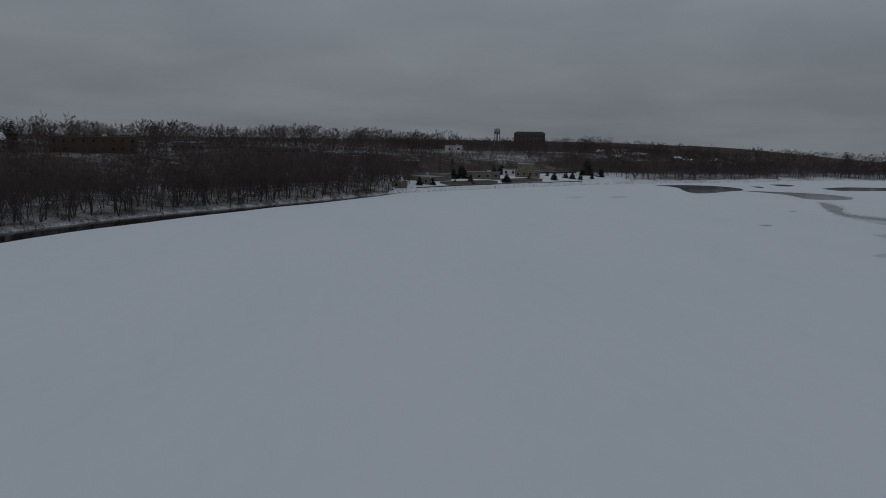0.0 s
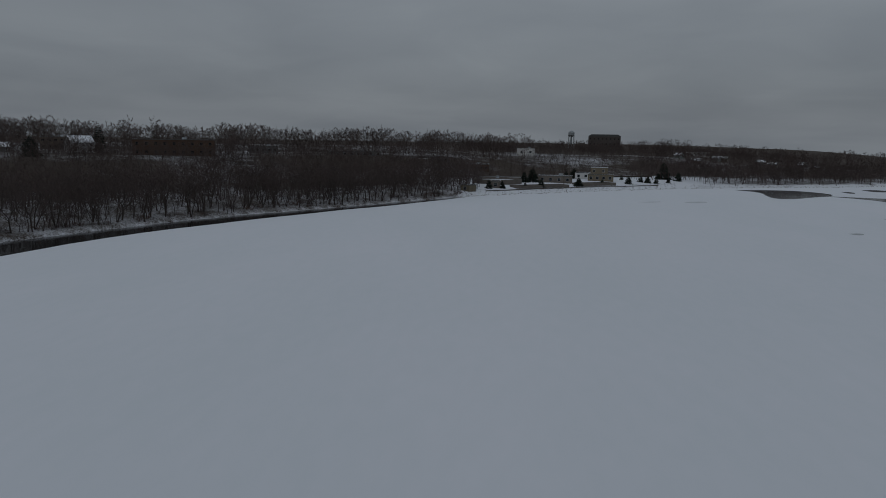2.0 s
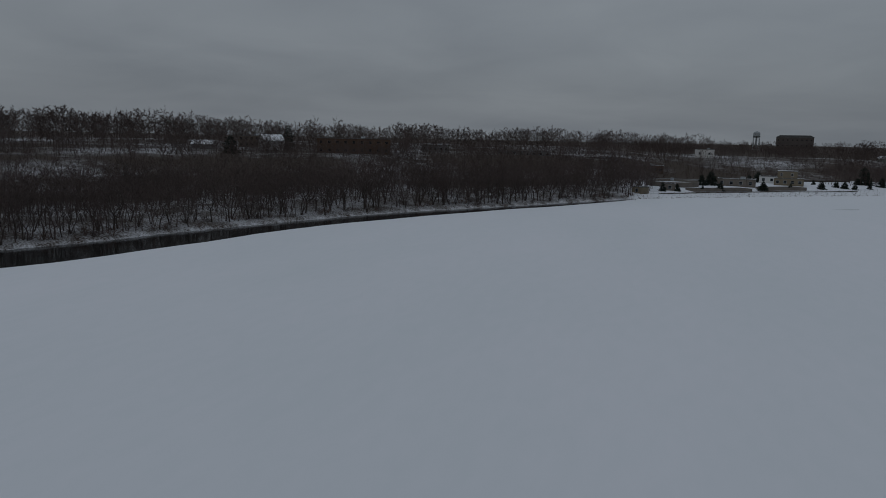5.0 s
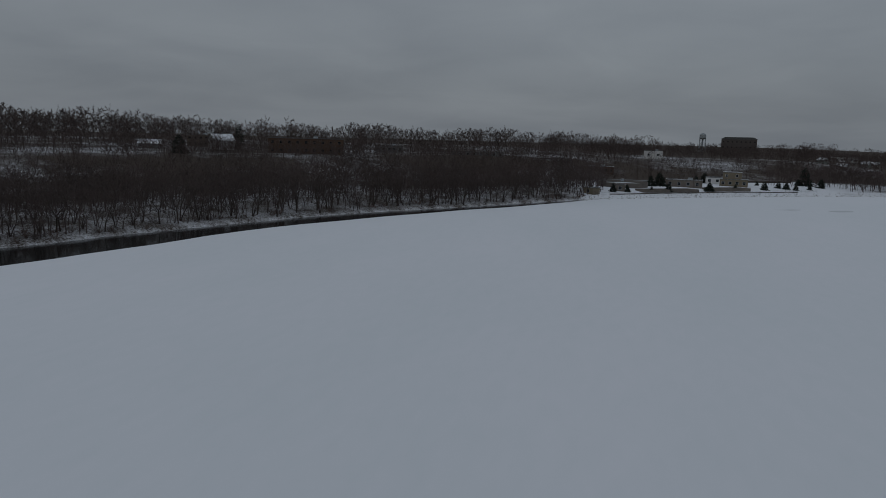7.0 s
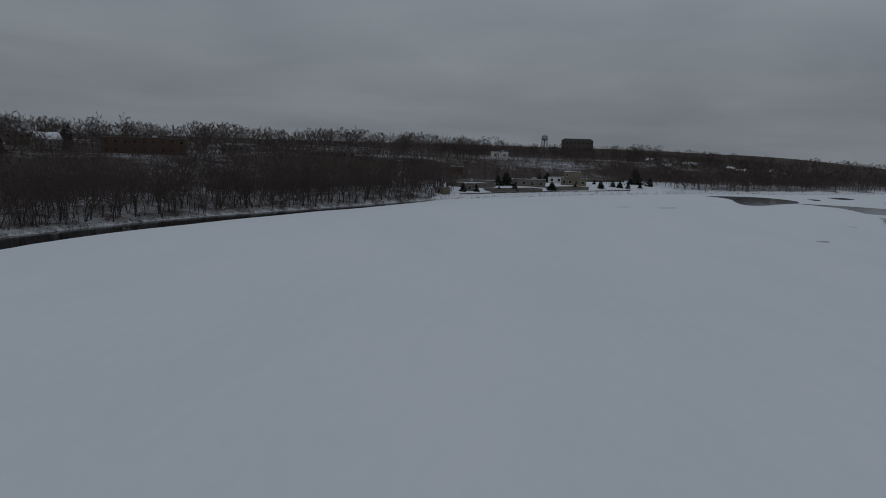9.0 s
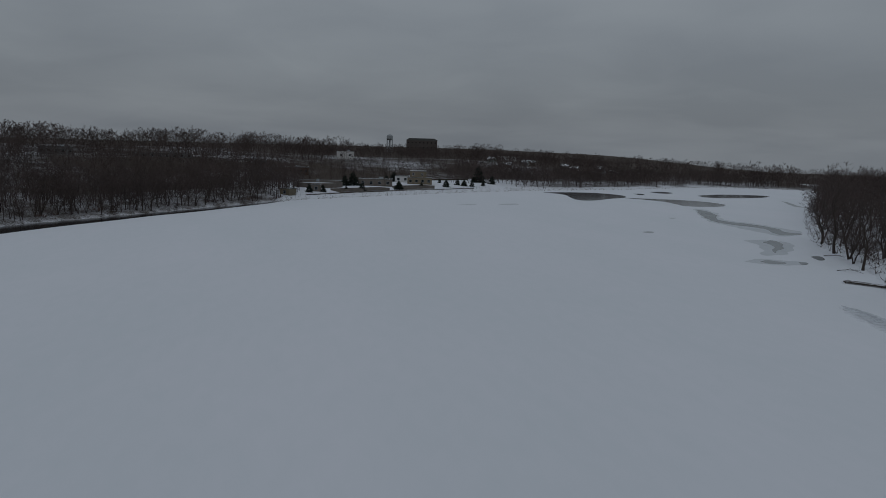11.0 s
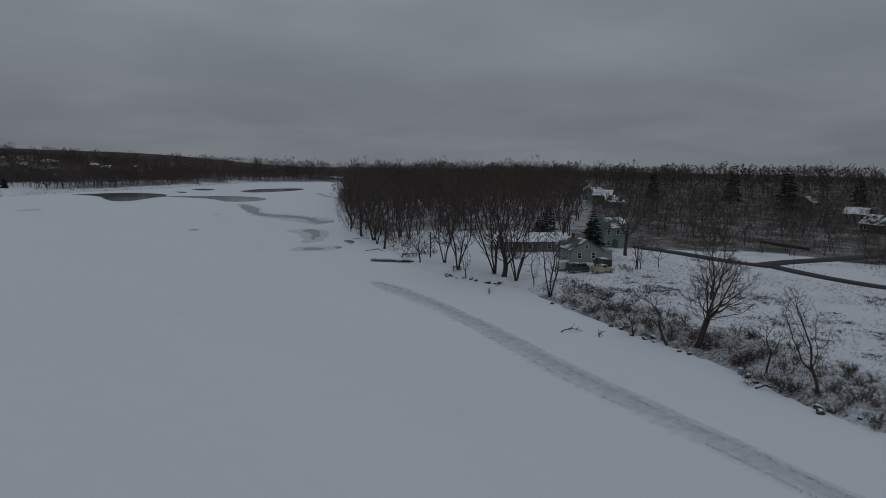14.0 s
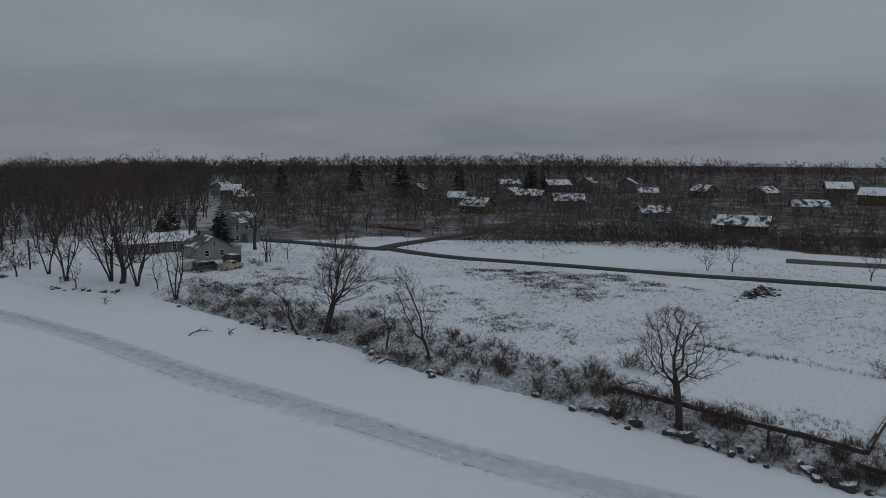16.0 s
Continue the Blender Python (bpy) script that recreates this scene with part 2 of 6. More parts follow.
def ground(x, y):
    """Height of the land."""
    x, y = np.asarray(x, float), np.asarray(y, float)
    w, e = shore(x, y)
    az = np.degrees(np.arctan2(x, y))
    hill = 0.9 * ease(w / 4) + 2.3 * ease(w / 32) + 12.7 * ease((w - 50) / 120) + 4 * ease((w - 170) / 260)
    flat = 1.2 * ease(w / 6.5) + 2.1 * ease(w / 32) + 10.4 * ease((w - 80) / 117) + 7.8 * ease((w - 220) / 520)
    far = 1.0 * ease(w / 5) + 5.9 * ease((w - 26) / 208)
    k1, k2 = ease((az + 5) / 5), ease((az - 11) / 11)
    west = (hill * (1 - k1) + flat * k1) * (1 - k2) + far * k2
    east = 1.0 * ease(e / 3.4) + 1.1 * ease(e / 29) + 3.3 * ease((e - 143) / 338)
    z = np.where(w < e, west, east)
    d = np.minimum(w, e)
    z = z + 0.12 * wobble(x, y, 7, 1) * ease(d / 6) + 0.05 * wobble(x, y, 1.7, 2) * ease(d / 3)
    fall = ease((az - 20) / 16) * ease((150 - az) / 15)
    z = z - 0.019 * np.maximum(0, np.hypot(x, y) - 640) * fall
    return np.where(d > 0, z, np.maximum(-1.2, 0.35 * d)) - 0.02


def spot(x, y):
    return float(ground(np.array([x]), np.array([y]))[0])


# ---- ground, ice and water ----
def build_land():
    az = np.concatenate([np.arange(-62, 122, 0.5), np.arange(122, 298, 4.0)])
    rad = np.concatenate([np.geomspace(40, 560, 200), np.geomspace(580, 4600, 38)])
    A, R = np.meshgrid(np.radians(az), rad, indexing="ij")
    x, y = R * np.sin(A), R * np.cos(A)
    z = ground(x.ravel(), y.ravel())
    n, m = A.shape
    i, j = np.meshgrid(np.arange(n), np.arange(m - 1), indexing="ij")
    i2 = (i + 1) % n
    quads = np.stack([i * m + j, i2 * m + j, i2 * m + j + 1, i * m + j + 1], -1).reshape(-1, 4)[:, ::-1]
    ob = mesh_from("ground", np.stack([x.ravel(), y.ravel(), z], -1), quads, M_GROUND, smooth=True)
    w, e = shore(x.ravel(), y.ravel())
    d = np.minimum(w, e)
    deg = np.degrees(A.ravel())
    r = R.ravel()
    cover = np.where(w < e, 0.57 + 0.1 * ease((w - 45) / 40), 0.335) + 0.0 * d
    works = ease((deg + 4) / 3) * ease((20 - deg) / 7) * ease((86 - w) / 12)
    cover = np.where(w < e, cover + (0.24 - cover) * works, cover)
    cover = np.where((w < e) & (deg > 10) & (w < 14), np.minimum(cover, 0.36), cover)
    cover = np.where((w >= e) & (r > 192 + 8 * wobble(x.ravel(), y.ravel(), 15)) & (deg > 55), 0.6, cover)
    cover = np.where((d > 160) & (r > 260), 0.62, cover)
    cover = np.where((w >= e) & (deg < 57) & (r > 225), 0.52 - 0.2 * ease((9 - e) / 6), cover)
    cover = np.where((w < e) & (w > 50) & (r < 900), cover - 0.03 * (1 - works) + 0.13 * (1 - works) * wobble(x.ravel(), y.ravel(), 22, 6), cover)
    cover = np.where((w < e) & (w < 7) & (deg < -3), 0.56, cover)
    cover = np.where(r > 800, 0.9, cover)
    east_side = (w >= e) & (y.ravel() < 80)
    cover = np.where(east_side & (e < 14), 0.35 + 0.13 * ease((14 - e) / 9), cover)
    road_side = east_side & (x.ravel() > 152) & (x.ravel() < 176) & (e > 60)
    cover = np.where(road_side, 0.1, cover)
    lawn = (w >= e) & (deg > 88) & (r > 66) & (r < 92) & (e > 6)
    cover = np.where(lawn, 0.02, cover)
    cover = np.where((w >= e) & (deg < 55) & (r < 215) & (e > 2), 0.2, cover)
    at = ob.data.attributes.new("cover", "FLOAT", "POINT")
    at.data.foreach_set("value", cover.astype(np.float32))
    return tagged(ob, "snow-dusted ground with leaf litter showing through", "ground", kind="structure")


def build_ice():
    """Ice sheet with a drooping worn rim along the channel."""
    edge = CHANNEL + 0.5 * np.stack([wobble(CHANNEL[:, 0], CHANNEL[:, 1], 5), wobble(CHANNEL[:, 0], CHANNEL[:, 1], 5, 2)], -1)
    ring = np.concatenate([edge, [(-26, 390), (78, 546), (416, 676), (572, 520), (234, 78), (117, -78), (156, -546), (-546, -546)]])
    bm = bmesh.new()
    top = [bm.verts.new((px, py, 0.0)) for px, py in ring]
    low = [bm.verts.new((px, py, -0.25)) for px, py in ring]
    bm.faces.new(top).normal_update()
    for k in range(len(ring)):
        bm.faces.new((top[k], low[k], low[k - 1], top[k - 1]))
    bmesh.ops.recalc_face_normals(bm, faces=bm.faces)
    me = bpy.data.meshes.new("ice")
    bm.to_mesh(me); bm.free()
    me.materials.append(M_ICE)
    return tagged(new("ice", me), "snow-covered lake ice, smooth and unbroken", "ice", kind="structure")


def build_water():
    ob = mesh_from("water", [(-650, -600, -0.12), (60, -600, -0.12), (60, 520, -0.12), (-650, 520, -0.12)], [(0, 1, 2, 3)], M_WATER)
    return tagged(ob, "dark open water channel along the wooded bank", "water", kind="structure")


build_land(), build_ice(), build_water()


# ---- trees ----
def tube(pts, radii, sides):
    """A tapered tube round a polyline, as triangles."""
    pts = np.asarray(pts, float)
    dirs = np.gradient(pts, axis=0)
    dirs /= np.linalg.norm(dirs, axis=1)[:, None] + 1e-9
    ref = np.array([0.31, 0.95, 0.05]) if abs(dirs[0][2]) > 0.5 else np.array([0.0, 0.0, 1.0])
    u = np.cross(dirs, ref); u /= np.linalg.norm(u, axis=1)[:, None] + 1e-9
    v = np.cross(dirs, u)
    ang = np.linspace(0, 2 * np.pi, sides, endpoint=False)
    ring = pts[:, None] + np.asarray(radii)[:, None, None] * (np.cos(ang)[None, :, None] * u[:, None] + np.sin(ang)[None, :, None] * v[:, None])
    n = len(pts)
    f = []
    for a in range(n - 1):
        for s in range(sides):
            s2 = (s + 1) % sides
            p, q, r, t = a * sides + s, a * sides + s2, (a + 1) * sides + s2, (a + 1) * sides + s
            f += [(p, q, r), (p, r, t)]
    return ring.reshape(-1, 3), np.array(f)


def slivers(base, way, length, width, rng):
    """Thin pointed twigs."""
    n = len(base)
    side = np.cross(way, rng.normal(size=(n, 3))); side /= np.linalg.norm(side, axis=1)[:, None] + 1e-9
    tip = base + way * length[:, None]
    v = np.stack([base - side * width / 2, base + side * width / 2, tip], 1).reshape(-1, 3)
    return v, np.arange(3 * n).reshape(-1, 3)


def join(parts):
    vs, fs, k = [], [], 0
    for v, f in parts:
        vs.append(v); fs.append(f + k); k += len(v)
    return np.concatenate(vs), np.concatenate(fs)


def scatter(name, spots, kinds, mat, label, category, turn_seed=1):
    """Many plants joined into one mesh. spots: rows of x, y, height."""
    rng = np.random.default_rng(turn_seed)
    vs, fs, k = [], [], 0
    zs = ground(spots[:, 0], spots[:, 1])
    for (x, y, h), z in zip(spots, zs):
        v, f = kinds[rng.integers(len(kinds))]
        a = rng.uniform(0, 2 * np.pi); c, s = np.cos(a) * h, np.sin(a) * h
        g = rng.uniform(0.85, 1.2)
        w = np.stack([(v[:, 0] * c - v[:, 1] * s) * g + x, (v[:, 0] * s + v[:, 1] * c) * g + y, v[:, 2] * h + z - 0.1], -1)
        vs.append(w); fs.append(f + k); k += len(v)
    ob = mesh_from(name, np.concatenate(vs), np.concatenate(fs), mat)
    return tagged(ob, label, category, kind="stuff")


def grown_tree(seed, h, nodes=260, crown=0.42, base=0.3, lean=0.0, stems=1, low=0.5, high=0.5, thick=0.02, twigs=5, width=0.04, reach=0.35, droop=0.0, sides=5, shoot=(0.03, 0.075), light=False):
    """A bare tree whose limbs seek out the points of a crown: wood as tapered tubes, the last shoots as fine twigs.
    crown: half width, base: where the crown begins, both as shares of the height; low, high: how its outline closes;
    light: limbs as thin blades, for the woods."""
    rng = np.random.default_rng(seed)
    pos, up, path = [], [], []

    def add(p, parent):
        pos.append(np.asarray(p, float)); up.append(parent)
        path.append(0.0 if parent < 0 else path[parent] + np.linalg.norm(pos[-1] - pos[parent]))
        return len(pos) - 1

    for s_ in range(stems):
        a = 2.4 * s_ + rng.uniform(0, 0.8)
        out_ = 0.0 if stems == 1 else rng.uniform(0.10, 0.26)
        k = -1
        for u in np.linspace(0, 1, 6):
            z = u * base * (1.25 if stems > 1 else 1.12)
            side = out_ * u * (0.5 + u) * base * 1.6
            bend = 0.018 * math.sin(3.0 * u * (1 + 0.3 * s_) + seed) * (u > 0)
            k = add((math.cos(a) * (side + 0.012 * (stems > 1)) + lean * z + bend, math.sin(a) * (side + 0.012 * (stems > 1)) + 0.6 * bend, z), k)
    peak = (low / (low + high)) ** low * (high / (low + high)) ** high
    u = rng.uniform(0, 1, nodes) ** 0.9
    prof = crown * u ** low * (1 - u) ** high / peak
    ang = rng.uniform(0, 2 * np.pi, nodes)
    rr = prof * np.sqrt(rng.uniform(0, 1, nodes)) * (1 + 0.22 * np.sin(3 * ang + seed) + 0.12 * np.sin(7 * u * 3 + seed))
    z = base * 0.92 + (1 - base * 0.92) * u
    pts = np.stack([rr * np.cos(ang) + lean * z, rr * np.sin(ang), z], -1)
    for p in pts[np.argsort(np.linalg.norm(pts - pos[5], axis=1))]:
        q = np.array(pos)
        d = np.linalg.norm(q - p, axis=1)
        cost = d + reach * np.array(path) + 0.5 * np.maximum(0, q[:, 2] - p[2])
        cost[[j for j in range(len(up)) if j < 6 * stems and j % 6 < 3]] += 9
        k = int(np.argmin(cost))
        if d[k] > 0.09:
            k = add((q[k] + p) / 2 + rng.normal(size=3) * 0.012 + [0, 0, 0.012], k)
        add(p, k)
    n = len(pos)
    q, up = np.array(pos), np.array(up)
    kids = [[] for _ in range(n)]
    for j in range(n):
        if up[j] >= 0:
            kids[up[j]].append(j)
    load = np.ones(n)
    for j in range(n - 1, -1, -1):
        if up[j] >= 0:
            load[up[j]] += load[j]
    for _ in range(2):
        for j in range(n):
            if up[j] >= 0 and kids[j]:
                main = max(kids[j], key=lambda i: load[i])
                q[j] = 0.5 * q[j] + 0.25 * (q[up[j]] + q[main])
    rad = np.maximum(thick * (load / load.max()) ** 0.58, 0.0011)
    rad = np.where((np.arange(n) % 6 == 0) & (np.arange(n) < 6 * stems), rad * 1.35, rad)
    wood, fine = [], []
    for j in range(n):
        i = up[j]
        if i < 0:
            continue
        r0 = min(rad[i], rad[j] * 1.5)
        if light and load[j] < 0.55 * load.max():
            d = q[j] - q[i]; ln = np.linalg.norm(d) + 1e-9
            wood.append(slivers(q[i][None], d[None] / ln, np.array([ln * 1.35]), 2.6 * r0 + 0.3 * width / h, rng))
        else:
            wood.append(tube([q[i], q[j]], [r0, rad[j] if kids[j] else rad[j] * 0.5], 3 if light else sides if load[j] > 25 else 4 if load[j] > 6 else 3))
        if load[j] <= 4:
            d = q[j] - q[i]; d = d / (np.linalg.norm(d) + 1e-9)
            w = d + rng.normal(size=(twigs, 3)) * 0.6 + [0, 0, -droop]
            w /= np.linalg.norm(w, axis=1)[:, None]
            fine.append(slivers(q[i] + (q[j] - q[i]) * rng.uniform(0.1, 1.0, (twigs, 1)), w, rng.uniform(*shoot, twigs), width / h, rng))
    (wv, wf), (fv, ff) = join(wood), join(fine)
    return (wv * h, wf), (fv * h, ff)


def wood_kind(seed, nodes, twigs, width, **how):
    """A lighter tree for the woods, one metre high."""
    (wv, wf), (fv, ff) = grown_tree(seed, 12, nodes, twigs=twigs, width=width, light=True, **how)
    v, f = join([(wv, wf), (fv, ff)])
    return v / 12, f


WOOD_KINDS = [wood_kind(100 + k, 56, 2, 0.085, crown=0.32 + 0.03 * (k % 4), base=0.2 + 0.05 * (k % 3), stems=1 + (k % 3 == 1), thick=0.013, low=0.5, high=0.45, shoot=(0.06, 0.13)) for k in range(8)]
SLIM_KINDS = [wood_kind(120 + k, 34, 2, 0.08, crown=0.2 + 0.03 * (k % 2), base=0.3, thick=0.01, low=0.5, high=0.6, shoot=(0.05, 0.11)) for k in range(5)]
FAR_KINDS = [wood_kind(140 + k, 30, 5, 0.2, crown=0.34 + 0.05 * (k % 4), base=0.24 + 0.04 * (k % 3), thick=0.013, low=0.4, high=0.36, shoot=(0.045, 0.1)) for k in range(8)]
HILL_KINDS = [wood_kind(155 + k, 40, 2, 0.12, crown=0.33 + 0.04 * (k % 3), base=0.16, thick=0.012, low=0.5, high=0.45, shoot=(0.07, 0.14)) for k in range(8)]
SCRUB_KINDS = [wood_kind(170 + k, 13, 2, 0.24, crown=0.55, base=0.08, stems=2, thick=0.02, low=0.4, high=0.4, shoot=(0.12, 0.26)) for k in range(5)]


def sow(n, seed, az0, az1, r0, r1, keep, h0, h1):
    """Random spots in a sector round the middle of the lake, thinned by keep(x, y, west, east)."""
    rng = np.random.default_rng(seed)
    a = np.radians(rng.uniform(az0, az1, n)); r = np.sqrt(rng.uniform(r0 * r0, r1 * r1, n))
    x, y = r * np.sin(a), r * np.cos(a)
    w, e = shore(x, y)
    ok = keep(x, y, w, e)
    h = h0 + (h1 - h0) * np.clip(rng.beta(2.2, 2.4, n) + 0.28 * wobble(x, y, 17, 9), 0, 1.15)
    h = np.where(rng.uniform(size=n) < 0.07, h * rng.uniform(1.1, 1.32, n), h)
    return np.stack([x, y, h], -1)[ok]


# ---- shared parts ----
def part(name, bm, mat, parent, label=""):
    """Links a bmesh as one mesh object under a thing or a part."""
    me = bpy.data.meshes.new(name)
    bmesh.ops.recalc_face_normals(bm, faces=bm.faces)
    bm.to_mesh(me); bm.free()
    me.materials.append(mat)
    ob = new(name, me)
    ob.parent = parent
    return tagged(ob, label) if label else ob


def again(ob, name, m, parent):
    """Another piece on the same mesh."""
    o = new(name, ob.data)
    o.parent = parent
    o.matrix_basis = m
    return o


def box(bm, x0, x1, y0, y1, z0, z1, bevel=0.0):
    made = bmesh.ops.create_cube(bm, size=1.0)["verts"]
    bmesh.ops.scale(bm, vec=(x1 - x0, y1 - y0, z1 - z0), verts=made)
    bmesh.ops.translate(bm, vec=((x0 + x1) / 2, (y0 + y1) / 2, (z0 + z1) / 2), verts=made)
    if bevel:
        edges = list({e for v in made for e in v.link_edges})
        bmesh.ops.bevel(bm, geom=edges, offset=bevel, segments=2, affect="EDGES", profile=0.6)
    return bm


def boxes(*rows, bevel=0.0):
    bm = bmesh.new()
    for r in rows:
        box(bm, *r, bevel=bevel)
    return bm


def prism(points, y0, y1):
    """A side outline in x and z, drawn out along y."""
    bm = bmesh.new()
    a = [bm.verts.new((px, y0, pz)) for px, pz in points]
    b = [bm.verts.new((px, y1, pz)) for px, pz in points]
    bm.faces.new(a); bm.faces.new(b[::-1])
    for k in range(len(points)):
        bm.faces.new((a[k - 1], b[k - 1], b[k], a[k]))
    return bm


def barrel(bm, r0, r1, z0, z1, n=20, x=0.0, y=0.0):
    made = bmesh.ops.create_cone(bm, cap_ends=True, segments=n, radius1=r0, radius2=r1, depth=z1 - z0)["verts"]
    bmesh.ops.translate(bm, vec=(x, y, (z0 + z1) / 2), verts=made)
    return bm


def thing(name, x, y, z, rz, label, category, group=""):
    ob = new(name)
    ob.matrix_basis = pose(x, y, z, 0, 0, rz)
    return tagged(ob, label, category, group)


def capped(name, color, snow=(0.76, 0.79, 0.84), level=0.55, patch=0.5, scale=1.2, rough=0.85, vary=0.3, fine=9.0):
    """A surface with snow lying on the faces that look up."""
    m = material(name, color, rough, vary, 0.7, fine, 0.3)
    nt = m.node_tree
    N, Lk = nt.nodes.new, nt.links.new
    b = nt.nodes["Principled BSDF"]
    base = b.inputs["Base Color"].links[0].from_socket
    geo, sep, no = N("ShaderNodeNewGeometry"), N("ShaderNodeSeparateXYZ"), N("ShaderNodeTexNoise")
    no.inputs["Scale"].default_value, no.inputs["Detail"].default_value = scale, 5.0
    Lk(geo.outputs["Position"], no.inputs["Vector"]); Lk(geo.outputs["Normal"], sep.inputs[0])
    up = N("ShaderNodeMapRange"); up.inputs["From Min"].default_value, up.inputs["From Max"].default_value = level, level + 0.2
    Lk(sep.outputs["Z"], up.inputs["Value"])
    pt = N("ShaderNodeMapRange"); pt.inputs["From Min"].default_value, pt.inputs["From Max"].default_value = patch - 0.06, patch + 0.06
    Lk(no.outputs["Fac"], pt.inputs["Value"])
    mul = N("ShaderNodeMath"); mul.operation = "MULTIPLY"
    Lk(up.outputs[0], mul.inputs[0]); Lk(pt.outputs[0], mul.inputs[1])
    cm = N("ShaderNodeMix"); cm.data_type = "RGBA"; cm.inputs[7].default_value = (*snow, 1)
    Lk(mul.outputs[0], cm.inputs[0]); Lk(base, cm.inputs[6]); Lk(cm.outputs[2], b.inputs["Base Color"])
    return m


M_GREEN = material("pale_green_siding", (0.21, 0.24, 0.225), 0.7, 0.12, 0.4, 7)
M_TEAL = material("grey_green_siding", (0.16, 0.205, 0.195), 0.7, 0.15, 0.4, 7)
M_WHITE = material("white_siding", (0.52, 0.53, 0.54), 0.7, 0.12, 0.4, 7)
M_GREY = material("grey_siding", (0.14, 0.14, 0.142), 0.75, 0.2, 0.4, 7)
M_DULL = material("dull_beige_siding", (0.26, 0.24, 0.21), 0.75, 0.15, 0.4, 7)
M_BROWN = material("brown_siding", (0.11, 0.088, 0.07), 0.8, 0.2, 0.4, 7)
M_BRICK = material("brown_brick", (0.082, 0.052, 0.038), 0.85, 0.25, 0.3, 9)
M_DARKBRICK = material("dark_grey_brick", (0.08, 0.07, 0.068), 0.85, 0.2, 0.3, 9)
M_TAN = material("tan_block", (0.16, 0.137, 0.1), 0.85, 0.15, 0.3, 8)
M_CONC = material("weathered_concrete", (0.14, 0.125, 0.112), 0.85, 0.25, 0.3, 6)
M_ROOF = capped("shingles_with_snow", (0.06, 0.06, 0.064), level=0.5, patch=0.49, scale=0.5)
M_ROOF_BARE = capped("shingles_bare_patches", (0.085, 0.09, 0.09), level=0.5, patch=0.56, scale=0.35)
M_ROOF_SNOW = capped("roof_under_snow", (0.1, 0.1, 0.1), level=0.4, patch=0.3, scale=0.4)
M_TRIM = material("white_trim", (0.6, 0.6, 0.6), 0.6, 0.08, 1, 12)
M_PANE = material("dark_window_glass", (0.015, 0.017, 0.02), 0.08, 0.2, 0.5, 3, 0.0, spec=0.5)
M_ASPHALT = material("wet_asphalt", (0.042, 0.042, 0.044), 0.8, 0.25, 0.25, 5, 0.1)
M_STONE = capped("boulder_stone", (0.062, 0.058, 0.056), level=0.62, patch=0.42, scale=1.2)
M_RUBBLE = capped("broken_concrete", (0.06, 0.053, 0.05), level=0.6, patch=0.5, scale=1.4)
M_TIMBER = capped("weathered_timber", (0.06, 0.048, 0.038), level=0.8, patch=0.5, scale=0.9)
M_FIR = capped("fir_needles", (0.02, 0.028, 0.022), level=0.95, patch=0.75, scale=2.0)
M_STEEL = material("painted_steel", (0.28, 0.31, 0.33), 0.5, 0.12, 0.3, 4)
M_TYRE = material("tyre_rubber", (0.02, 0.02, 0.02), 0.85, 0.2, 2, 9)
M_VAN = capped("dark_green_paint", (0.045, 0.062, 0.055), level=0.75, patch=0.5, scale=0.8, rough=0.45)
M_PICKUP = capped("cream_paint", (0.36, 0.32, 0.21), level=0.8, patch=0.52, scale=0.9, rough=0.4)
M_CAR_DARK = capped("dark_paint", (0.03, 0.03, 0.033), level=0.8, patch=0.5, scale=0.9, rough=0.4)
M_CAMPER = capped("off_white_panel", (0.45, 0.45, 0.43), level=0.8, patch=0.5, scale=0.9, rough=0.5)
M_SLUSH = material("refrozen_slush", (0.30, 0.335, 0.36), 0.35, 0.12, 0.12, 1.5, 0.05, spec=0.4)
M_POND = material("open_meltwater", (0.075, 0.085, 0.092), 0.1, 0.3, 0.05, 0.6, 0.01, spec=0.5)
M_THIN = material("thin_grey_ice", (0.23, 0.255, 0.265), 0.25, 0.2, 0.1, 1.0, 0.02, spec=0.5)
M_DAMP = material("damp_snow", (0.60, 0.635, 0.67), 0.7, 0.06, 0.2, 1.5, 0.05)


# ---- meltwater and thin ice on the lake ----
def blob(name, points, mat, z, label, ragged=0.5):
    """A flat patch with a ragged outline."""
    p = soften(list(points) + [points[0]], 3)[:-1]
    p = p + ragged * np.stack([wobble(p[:, 0], p[:, 1], 1.6, 4), wobble(p[:, 0], p[:, 1], 1.6, 7)], -1)
    bm = bmesh.new()
    bm.faces.new([bm.verts.new((a, b, z)) for a, b in p])
    bmesh.ops.triangulate(bm, faces=bm.faces)
    for f in bm.faces:
        f.normal_update()
        if f.normal.z < 0:
            f.normal_flip()
    me = bpy.data.meshes.new(name)
    bm.to_mesh(me); bm.free()
    me.materials.append(mat)
    return tagged(new(name, me), label, "melt pool", kind="structure")


def grown(points, by):
    p = np.array(points, float)
    c = p.mean(0)
    d = p - c
    return [tuple(q) for q in c + d * (1 + by / (np.linalg.norm(d, axis=1)[:, None] + 1e-6))]


